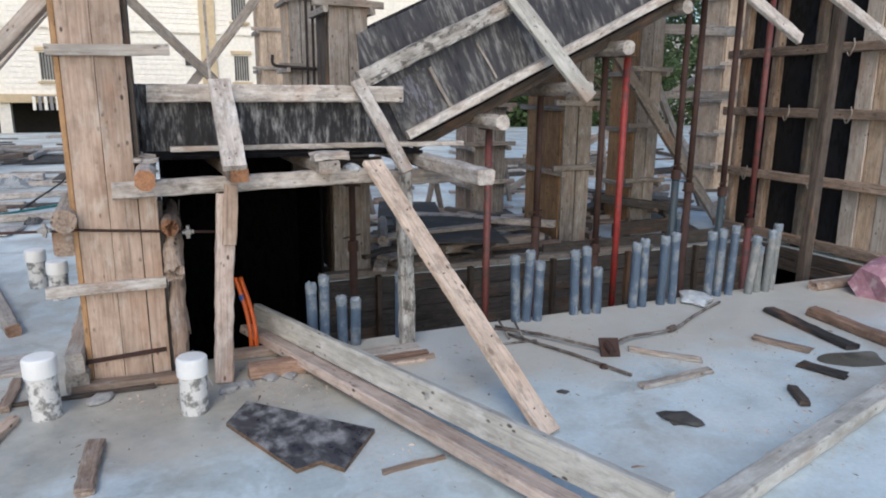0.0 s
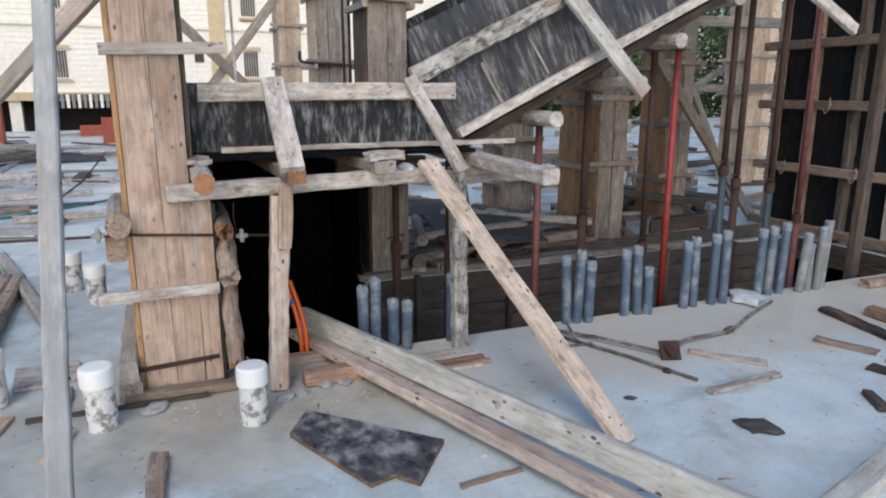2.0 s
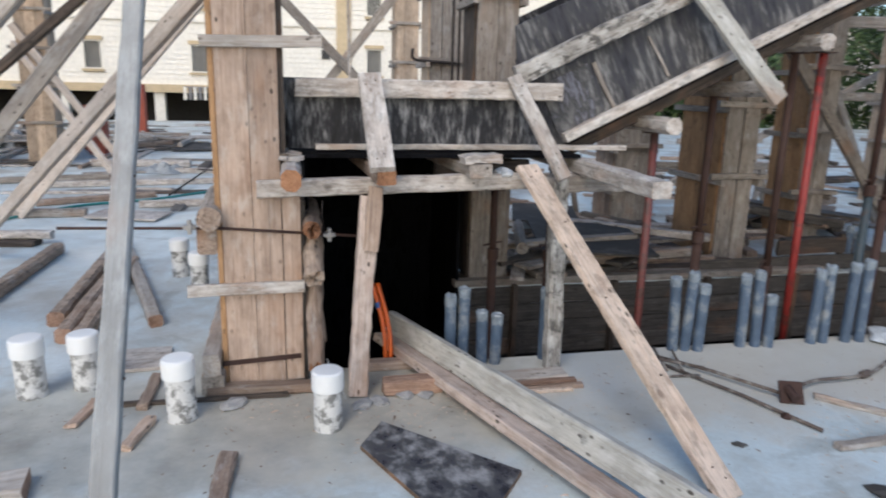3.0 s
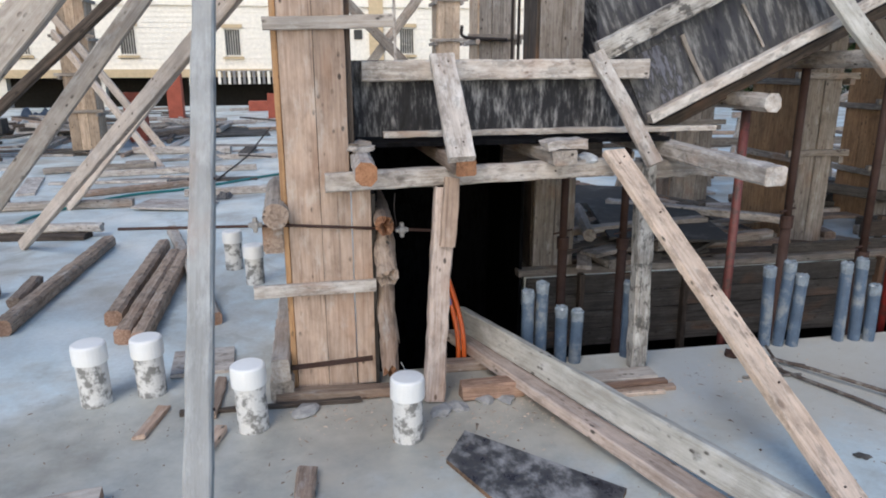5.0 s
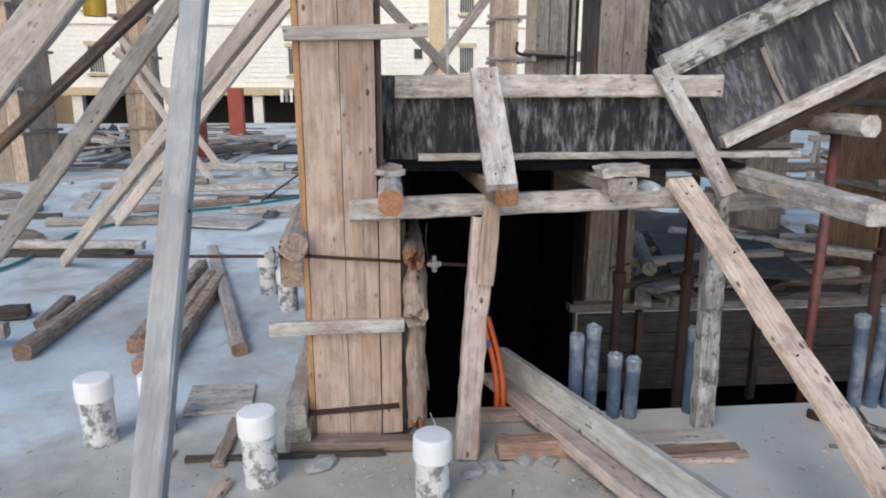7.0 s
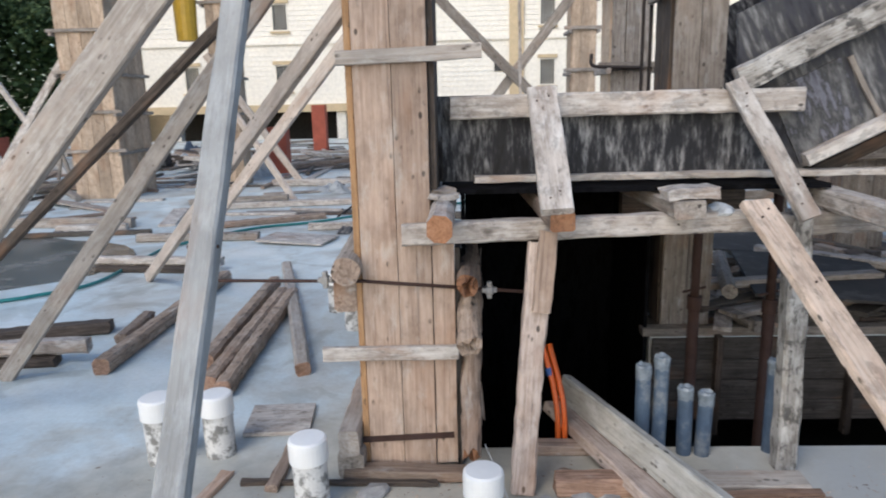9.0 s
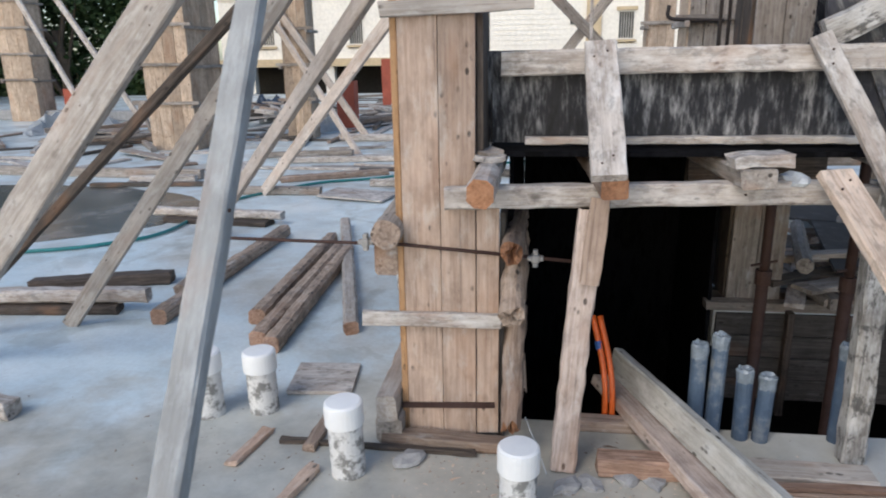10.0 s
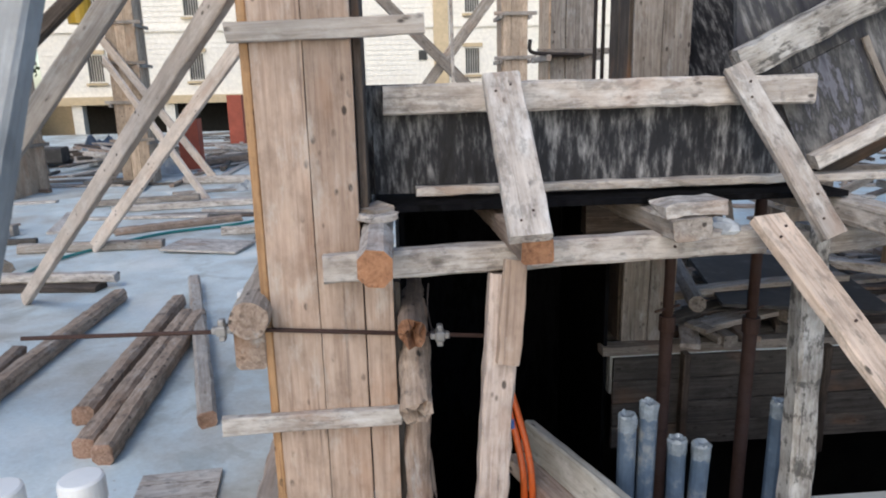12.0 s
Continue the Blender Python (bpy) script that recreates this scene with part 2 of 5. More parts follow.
def concrete_floor():
    mat, nt, bsdf = shader("poured_concrete", 0.6)
    v, _ = coords(nt, per_object=False)
    big = noise_node(nt, v, 0.9, 6, 0.6, 0.25)
    mid = noise_node(nt, v, 3.2, 8, 0.66)
    fine = noise_node(nt, v, 42.0, 6, 0.7)
    col = ramp(nt, big.outputs["Fac"], (0.33, (0.42, 0.405, 0.365)), (0.43, (0.50, 0.525, 0.515)), (0.53, (0.565, 0.655, 0.685)), (0.68, (0.68, 0.735, 0.745))).outputs["Color"]
    m = ramp(nt, mid.outputs["Fac"], (0.3, (0.78, 0.77, 0.75)), (0.55, (1.04, 1.04, 1.04)))
    col = mix(nt, 0.8, col, m.outputs["Color"], "MULTIPLY")
    f = ramp(nt, fine.outputs["Fac"], (0.3, (0.8, 0.79, 0.77)), (0.65, (1.06, 1.06, 1.06)))
    col = mix(nt, 0.6, col, f.outputs["Color"], "MULTIPLY")
    stain = noise_node(nt, v, 1.35, 5, 0.55, 0.8)
    sm = ramp(nt, stain.outputs["Fac"], (0.36, (0.70, 0.69, 0.67)), (0.415, (0.84, 0.83, 0.81)), (0.43, (1, 1, 1)))
    col = mix(nt, 0.75, col, sm.outputs["Color"], "MULTIPLY")
    # sandy dust lying in a band along the slab edge
    sep = nt.nodes.new("ShaderNodeSeparateXYZ")
    link(nt, v, sep.inputs[0])
    band = nt.nodes.new("ShaderNodeMath")
    band.operation = "MULTIPLY_ADD"
    band.inputs[1].default_value = 0.9
    link(nt, mid.outputs["Fac"], band.inputs[0])
    near = nt.nodes.new("ShaderNodeMapRange")
    near.inputs["From Min"].default_value = -1.1
    near.inputs["From Max"].default_value = 0.5
    near.inputs["To Min"].default_value = -0.5
    near.inputs["To Max"].default_value = 0.5
    link(nt, sep.outputs["Y"], near.inputs["Value"])
    link(nt, near.outputs["Result"], band.inputs[2])
    br = ramp(nt, band.outputs[0], (0.06, (0, 0, 0)), (0.30, (0.8, 0.8, 0.8)), (0.75, (0.8, 0.8, 0.8)), (0.95, (0, 0, 0)))
    reach = nt.nodes.new("ShaderNodeMapRange")
    reach.inputs["From Min"].default_value = -0.8
    reach.inputs["From Max"].default_value = 0.2
    link(nt, sep.outputs["X"], reach.inputs["Value"])
    laid = nt.nodes.new("ShaderNodeMath")
    laid.operation = "MULTIPLY"
    link(nt, reach.outputs["Result"], laid.inputs[0])
    link(nt, br.outputs["Color"], laid.inputs[1])
    col = mix(nt, laid.outputs[0], col, (0.51, 0.475, 0.41))
    # mud and sawdust trodden in round the drain pipes and the column foot
    away = nt.nodes.new("ShaderNodeVectorMath")
    away.operation = "DISTANCE"
    squash = nt.nodes.new("ShaderNodeMapping")
    squash.inputs["Scale"].default_value = (0.46, 1.15, 1.0)
    link(nt, v, squash.inputs["Vector"])
    link(nt, squash.outputs["Vector"], away.inputs[0])
    away.inputs[1].default_value = (-0.05, -0.26, 0.0)
    spread = nt.nodes.new("ShaderNodeMath")
    spread.operation = "MULTIPLY_ADD"
    spread.inputs[1].default_value = 1.7
    patchy = noise_node(nt, v, 1.9, 7, 0.65)
    link(nt, patchy.outputs["Fac"], spread.inputs[0])
    link(nt, away.outputs["Value"], spread.inputs[2])
    rng_map = nt.nodes.new("ShaderNodeMapRange")
    rng_map.inputs["From Min"].default_value = 1.42
    rng_map.inputs["From Max"].default_value = 1.76
    rng_map.inputs["To Min"].default_value = 0.72
    rng_map.inputs["To Max"].default_value = 0.0
    link(nt, spread.outputs[0], rng_map.inputs["Value"])
    mudcol = ramp(nt, mid.outputs["Fac"], (0.35, (0.25, 0.235, 0.20)), (0.62, (0.46, 0.43, 0.36)))
    col = mix(nt, rng_map.outputs["Result"], col, mudcol.outputs["Color"])
    link(nt, col, bsdf.inputs["Base Color"])
    ro = ramp(nt, big.outputs["Fac"], (0.36, (0.72, 0.72, 0.72)), (0.58, (0.30, 0.30, 0.30)))
    link(nt, ro.outputs["Color"], bsdf.inputs["Roughness"])
    h = nt.nodes.new("ShaderNodeMath")
    h.operation = "MULTIPLY_ADD"
    h.inputs[1].default_value = 0.25
    link(nt, fine.outputs["Fac"], h.inputs[0])
    link(nt, mid.outputs["Fac"], h.inputs[2])
    bump(nt, bsdf, h.outputs[0], 0.3, 0.008)
    return mat


FLOOR = concrete_floor()


def plain(name, col, rough=0.7, metal=0.0, var=0.35, scale=9.0, second=None, cover=0.5, per_object=True, bumpy=0.25, grit=0.7):
    """A surface with two scales of variation and, if second is given, patches of a second colour."""
    mat, nt, bsdf = shader(name, rough, metal)
    v, _ = coords(nt, per_object=per_object)
    a = noise_node(nt, v, scale, 8, 0.65)
    b = noise_node(nt, v, scale * 6.3, 5, 0.6)
    r = ramp(nt, a.outputs["Fac"], (0.3, tuple(c * (1 - var) for c in col)), (0.7, tuple(min(1, c * (1 + var * 0.6)) for c in col)))
    c = r.outputs["Color"]
    if second:
        s = ramp(nt, a.outputs["Fac"], (cover - 0.05, (0, 0, 0)), (cover + 0.05, (1, 1, 1)))
        c = mix(nt, s.outputs["Color"], c, second)
    f = ramp(nt, b.outputs["Fac"], (0.3, (0.82, 0.82, 0.82)), (0.65, (1.05, 1.05, 1.05)))
    c = mix(nt, grit, c, f.outputs["Color"], "MULTIPLY")
    link(nt, c, bsdf.inputs["Base Color"])
    bump(nt, bsdf, b.outputs["Fac"], bumpy, 0.003)
    return mat


PVC = plain("white_pvc", (0.80, 0.80, 0.79), 0.35, var=0.05, scale=6, bumpy=0.02, grit=0.12)
PVC_DIRTY = plain("cement_splashed_pvc", (0.70, 0.69, 0.67), 0.6, var=0.15, scale=19, second=(0.21, 0.205, 0.195), cover=0.525, grit=0.4)
SLEEVE = plain("blue_grey_pvc_sleeve", (0.085, 0.125, 0.185), 0.4, var=0.35, scale=7, second=(0.22, 0.24, 0.255), cover=0.57)
TAPE = plain("crumpled_tape", (0.22, 0.26, 0.30), 0.14, var=0.35, scale=30)
BLUE_STEEL = plain("dark_blue_prop_paint", (0.04, 0.06, 0.072), 0.55, 0.1, 0.4, 10, (0.07, 0.05, 0.045), 0.6)
SLEEVE_GREY = plain("dusty_grey_pvc_sleeve", (0.21, 0.225, 0.225), 0.45, var=0.3, scale=9, second=(0.30, 0.295, 0.285), cover=0.56)
RUST = plain("rusty_steel", (0.062, 0.03, 0.022), 0.8, 0.15, 0.5, 12, (0.055, 0.03, 0.025), 0.52)
RED_STEEL = plain("worn_red_prop_paint", (0.29, 0.03, 0.025), 0.55, 0.0, 0.4, 10, (0.12, 0.035, 0.03), 0.56)
DARK_RED = plain("dark_red_prop_paint", (0.16, 0.045, 0.04), 0.6, 0.0, 0.4, 10, (0.07, 0.035, 0.03), 0.55)
ROD_STEEL = plain("cement_caked_rod", (0.13, 0.10, 0.085), 0.8, 0.1, 0.4, 16, (0.24, 0.22, 0.20), 0.53)
DARK_STEEL = plain("dark_steel", (0.03, 0.022, 0.02), 0.75, 0.1, 0.4, 14)
GREY_STEEL = plain("grey_steel", (0.33, 0.32, 0.31), 0.5, 0.5, 0.3, 14)
HOSE_ORANGE = plain("orange_conduit", (0.66, 0.12, 0.02), 0.4, var=0.15)
BLUE_TAPE = plain("blue_tape", (0.03, 0.10, 0.32), 0.45, var=0.2)
HOSE_TEAL = plain("teal_hose", (0.02, 0.19, 0.19), 0.4, var=0.2)
BRICK_RED = plain("red_primer", (0.36, 0.085, 0.05), 0.8, var=0.25, scale=5)
CEMENT = plain("dry_cement_lump", (0.33, 0.325, 0.32), 0.9, var=0.3, scale=14, bumpy=0.8)
PIT_SHADE = plain("shade_dark_concrete", (0.04, 0.038, 0.036), 0.9, var=0.4, scale=2.5, per_object=False)
SACK = plain("pink_woven_sack", (0.42, 0.22, 0.27), 0.6, var=0.3, scale=18, second=(0.55, 0.42, 0.44), cover=0.58)
YELLOW = plain("yellow_plastic", (0.52, 0.32, 0.03), 0.4, var=0.15)
PLASTIC = plain("crumpled_white_plastic", (0.55, 0.58, 0.60), 0.3, var=0.3, scale=16)
CREAM = plain("cream_cladding", (0.86, 0.81, 0.72), 0.7, var=0.06, scale=1.2, per_object=False, bumpy=0.1)
CREAM_DARK = plain("ochre_trim", (0.60, 0.47, 0.30), 0.8, var=0.12, scale=1.4)
BAR = plain("black_window_bar", (0.03, 0.03, 0.03), 0.5, var=0.2)
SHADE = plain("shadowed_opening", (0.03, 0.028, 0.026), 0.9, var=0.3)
AWNING = plain("grey_awning_stripe", (0.25, 0.24, 0.24), 0.8, var=0.15)
TARP = plain("dark_grey_sheet", (0.055, 0.051, 0.048), 0.9, var=0.35, scale=3, second=(0.11, 0.105, 0.10), cover=0.58)
WET = plain("wet_dark_cement", (0.105, 0.105, 0.09), 0.25, var=0.35, scale=2.2, second=(0.17, 0.165, 0.15), cover=0.55)
BARK = plain("bark", (0.10, 0.075, 0.055), 0.95, var=0.4, scale=6, bumpy=0.8)


def leaf_material():
    mat, nt, bsdf = shader("leaf", 0.6)
    geo = nt.nodes.new("ShaderNodeNewGeometry")
    r = ramp(nt, geo.outputs["Random Per Island"], (0.0, (0.022, 0.05, 0.014)), (0.6, (0.05, 0.09, 0.028)), (1.0, (0.10, 0.14, 0.05)))
    link(nt, r.outputs["Color"], bsdf.inputs["Base Color"])
    return mat


LEAF = leaf_material()
PANE = plain("pale_curtained_pane", (0.60, 0.59, 0.56), 0.25, var=0.2, scale=2.5)
glass_mat, glass_nt, glass_bsdf = shader("dark_window_glass", 0.08)
glass_bsdf.inputs["Base Color"].default_value = (0.05, 0.055, 0.06, 1)
GLASS = glass_mat


# ---- building blocks ----
def mesh_of(bm, name, material, smooth=False):
    me = bpy.data.meshes.new(name)
    bmesh.ops.recalc_face_normals(bm, faces=bm.faces)
    bm.to_mesh(me)
    bm.free()
    me.materials.append(material)
    if smooth:
        for p in me.polygons:
            p.use_smooth = True
    return me


def thing(name, bm, material, label, category, m=None, group="", kind="", smooth=False):
    ob = new(name, mesh_of(bm, name, material, smooth))
    if m is not None:
        ob.matrix_world = m
    return tagged(ob, label, category, group, kind)


def base(name, place, label, category, group="", kind=""):
    ob = new(name)
    ob.empty_display_size = 0.1
    ob.location = place
    ob.matrix_basis = Matrix.Translation(place)
    return tagged(ob, label, category, group, kind)


def part(name, bm, material, parent, label="", m=None, smooth=False):
    ob = new(name, bm if isinstance(bm, bpy.types.Mesh) else mesh_of(bm, name, material, smooth))
    ob.parent = parent
    up = parent.matrix_basis.copy()
    if parent.parent is not None:
        up = parent.parent.matrix_basis @ parent.matrix_parent_inverse @ up
    ob.matrix_parent_inverse = up.inverted()
    ob.matrix_basis = m if m is not None else Matrix.Identity(4)
    return tagged(ob, label) if label else ob


def box(x0, y0, z0, x1, y1, z1, bevel=0.0):
    bm = bmesh.new()
    bmesh.ops.create_cube(bm, size=1.0)
    bmesh.ops.scale(bm, vec=(x1 - x0, y1 - y0, z1 - z0), verts=bm.verts)
    bmesh.ops.translate(bm, vec=((x0 + x1) / 2, (y0 + y1) / 2, (z0 + z1) / 2), verts=bm.verts)
    if bevel:
        bmesh.ops.bevel(bm, geom=bm.edges[:], offset=bevel, segments=1, affect="EDGES")
    return bm


def along(p0, p1, roll=0.0, face=None):
    """A pose at p0 whose x axis runs to p1, with z as near up (or towards face) as it can."""
    a, b = Vector(p0), Vector(p1)
    x = (b - a).normalized()
    up = Vector((0, 0, 1)) if abs(x.z) < 0.97 else Vector((0, -1, 0))
    if face is not None:
        up = Vector(face)
    y = up.cross(x).normalized()
    z = x.cross(y)
    m = Matrix((x, y, z)).transposed().to_4x4()
    m.translation = a
    return m @ Matrix.Rotation(radians(roll), 4, "X")


def beam_mesh(length, w, h, rng, worn=0.004, bend=0.0, ragged=0.0, chamfer=0.12):
    """A sawn piece along +x, centred on its section, with chamfered, uneven edges."""
    n = max(4, min(34, int(length / 0.055)))
    c = min(w, h) * chamfer
    ring = [(-w / 2, -h / 2 + c), (-w / 2 + c, -h / 2), (w / 2 - c, -h / 2), (w / 2, -h / 2 + c),
            (w / 2, h / 2 - c), (w / 2 - c, h / 2), (-w / 2 + c, h / 2), (-w / 2, h / 2 - c)]
    bm = bmesh.new()
    rows = []
    worn *= 0.6
    by, bz = rng.uniform(-bend, bend), rng.uniform(-bend, bend)
    for i in range(n + 1):
        t = i / n
        dy, dz = by * math.sin(math.pi * t), bz * math.sin(math.pi * t)
        row = []
        for y, z in ring:
            end = rng.uniform(0, ragged) if i in (0, n) else 0.0
            x = t * length + (end if i == 0 else -end if i == n else 0.0)
            if rng.random() < 0.03:
                k = 1 - min(0.18, worn * 30 * rng.random())
                y, z = y * k, z * k
            row.append(bm.verts.new((x, y + dy + rng.uniform(-worn, worn), z + dz + rng.uniform(-worn, worn))))
        rows.append(row)
    for a, b in zip(rows, rows[1:]):
        for k in range(8):
            bm.faces.new((a[k], a[(k + 1) % 8], b[(k + 1) % 8], b[k]))
    bm.faces.new(rows[0][::-1])
    bm.faces.new(rows[-1])
    return bm


RNG = random.Random(7)


def timber(name, p0, p1, w, h, material, label="", category="timber", roll=0.0, parent=None, group="", worn=0.003, bend=0.004, ragged=0.006, chamfer=0.12, face=None):
    length = (Vector(p1) - Vector(p0)).length
    bm = beam_mesh(length, w, h, RNG, worn, bend, ragged, chamfer)
    m = along(p0, p1, roll, face)
    if parent is not None:
        return part(name, bm, material, parent, label, m)
    return thing(name, bm, material, label, category, m, group)


def log(name, p0, p1, r, bark, cut, parent, seed, rough=0.15, tear=0.03, label=""):
    """A rough round timber from p0 to p1 whose end at p0 is sawn flat (tear 0) or torn into splinters."""
    rng = random.Random(seed)
    length = (Vector(p1) - Vector(p0)).length
    n, sides = max(8, int(length / 0.022)), 14
    bm = bmesh.new()
    rows = []
    for i in range(n + 1):
        x = length * i / n
        row = []
        for k in range(sides):
            a = k * 2 * math.pi / sides
            q = r * (1 + rough * noise.noise(Vector((x * 9 + seed, math.cos(a) * 1.3, math.sin(a) * 1.3))) + rough * 0.5 * noise.noise(Vector((x * 40, math.cos(a) * 3 + seed, math.sin(a) * 3))))
            out = rng.uniform(0, tear) * (1.0 if rng.random() < 0.6 else 0.2) if i == 0 else 0.0
            row.append(bm.verts.new((x - out + (rng.uniform(0, 0.004) if i == 0 else 0), q * math.cos(a), q * math.sin(a))))
        rows.append(row)
    for a, b in zip(rows, rows[1:]):
        for k in range(sides):
            bm.faces.new((a[k], a[(k + 1) % sides], b[(k + 1) % sides], b[k]))
    bm.faces.new(rows[-1])
    inner = [bm.verts.new((rng.uniform(-tear, tear * 0.8), v.co.y * 0.5, v.co.z * 0.5)) for v in rows[0]]
    heart = bm.verts.new((rng.uniform(-tear, tear), 0, 0))
    ends = []
    for k in range(sides):
        j = (k + 1) % sides
        ends.append(bm.faces.new((rows[0][j], rows[0][k], inner[k], inner[j])))
        ends.append(bm.faces.new((inner[j], inner[k], heart)))
    for f in ends:
        f.material_index = 1
    me = mesh_of(bm, name, bark)
    me.materials.append(cut)
    return part(name, me, bark, parent, label, along(p0, p1))


def tube_mesh(points, r, sides=12, closed=True, inner=0.0):
    """A round bar or pipe through points; inner > 0 leaves its far end open, as a hollow mouth."""
    bm = bmesh.new()
    pts = [Vector(p) for p in points]
    rows = []
    frame_y = None
    for i, p in enumerate(pts):
        d = (pts[min(i + 1, len(pts) - 1)] - pts[max(i - 1, 0)]).normalized()
        ref = frame_y if frame_y is not None else (Vector((1, 0, 0)) if abs(d.x) < 0.9 else Vector((0, 1, 0)))
        y = (ref - d * ref.dot(d)).normalized()
        frame_y = y
        z = d.cross(y)
        rows.append([bm.verts.new(p + (y * math.cos(k * 2 * math.pi / sides) + z * math.sin(k * 2 * math.pi / sides)) * r) for k in range(sides)])
    for a, b in zip(rows, rows[1:]):
        for k in range(sides):
            bm.faces.new((a[k], a[(k + 1) % sides], b[(k + 1) % sides], b[k]))
    bm.faces.new(rows[0][::-1])
    if inner:
        d = (pts[-1] - pts[-2]).normalized()
        mouth = [bm.verts.new(pts[-1] + (v.co - pts[-1]) * inner) for v in rows[-1]]
        deep = [bm.verts.new(v.co - d * min(0.12, (pts[-1] - pts[0]).length * 0.8)) for v in mouth]
        for k in range(sides):
            bm.faces.new((rows[-1][k], rows[-1][(k + 1) % sides], mouth[(k + 1) % sides], mouth[k]))
            bm.faces.new((mouth[k], mouth[(k + 1) % sides], deep[(k + 1) % sides], deep[k]))
        bm.faces.new(deep)
    elif closed:
        bm.faces.new(rows[-1])
    return bm


def smooth_path(points, n=6):
    """Catmull-Rom through the given points."""
    p = [Vector(q) for q in points]
    p = [p[0] * 2 - p[1]] + p + [p[-1] * 2 - p[-2]]
    out = []
    for a, b, c, d in zip(p, p[1:], p[2:], p[3:]):
        for i in range(n):
            t = i / n
            out.append(0.5 * ((2 * b) + (c - a) * t + (2 * a - 5 * b + 4 * c - d) * t * t + (3 * b - a - 3 * c + d) * t ** 3))
    out.append(p[-2])
    return out


def slab_polygon(points, z0, z1, m=None):
    """A prism over a polygon."""
    bm = bmesh.new()
    lo = [bm.verts.new((x, y, z0)) for x, y in points]
    hi = [bm.verts.new((x, y, z1)) for x, y in points]
    bm.faces.new(lo[::-1])
    bm.faces.new(hi)
    for k in range(len(points)):
        j = (k + 1) % len(points)
        bm.faces.new((lo[k], lo[j], hi[j], hi[k]))
    return bm


# ---- the slab, the pit and the surroundings ----
PIT_X0, PIT_X1, PIT_Y0, PIT_Y1 = 0.37, 5.93, 0.17, 1.50
SHAFT_X1, SHAFT_Y1 = 1.50, 2.50


def build_floor():
    bm = bmesh.new()
    xs, ys = [-34, PIT_X0, SHAFT_X1, PIT_X1, 34], [-20, PIT_Y0, PIT_Y1, SHAFT_Y1, 24]
    grid = [[bm.verts.new((x, y, 0)) for x in xs] for y in ys]
    for j in range(4):
        for i in range(4):
            if (i, j) not in ((1, 1), (2, 1), (1, 2)):
                bm.faces.new((grid[j][i], grid[j][i + 1], grid[j + 1][i + 1], grid[j + 1][i]))
    ret = bmesh.ops.extrude_face_region(bm, geom=bm.faces[:])
    low = [v for v in ret["geom"] if isinstance(v, bmesh.types.BMVert)]
    bmesh.ops.translate(bm, vec=(0, 0, -0.22), verts=low)
    return thing("floor", bm, FLOOR, "blue-grey poured concrete slab with sandy patches", "floor", kind="structure")


build_floor()
thing("ground", box(-120, -60, -4.2, 120, 160, -3.9), PIT_SHADE, "dark ground below and beyond the slab", "ground", kind="structure")
# Added closed storey below; its near-black colour stands in for deep shade.
thing("pit_floor", box(-1.5, -1.0, -3.0, 7.5, 4.0, -2.9), PIT_SHADE, "lower concrete floor down the pit with shade in its colour", "floor", kind="structure")
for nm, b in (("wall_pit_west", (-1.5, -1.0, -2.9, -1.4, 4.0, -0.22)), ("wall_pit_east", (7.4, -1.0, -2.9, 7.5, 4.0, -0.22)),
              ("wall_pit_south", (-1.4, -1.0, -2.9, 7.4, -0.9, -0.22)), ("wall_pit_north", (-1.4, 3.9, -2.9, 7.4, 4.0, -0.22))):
    thing(nm, box(*b), PIT_SHADE, "added concrete wall of the storey below, dark for shade", "wall", kind="structure")


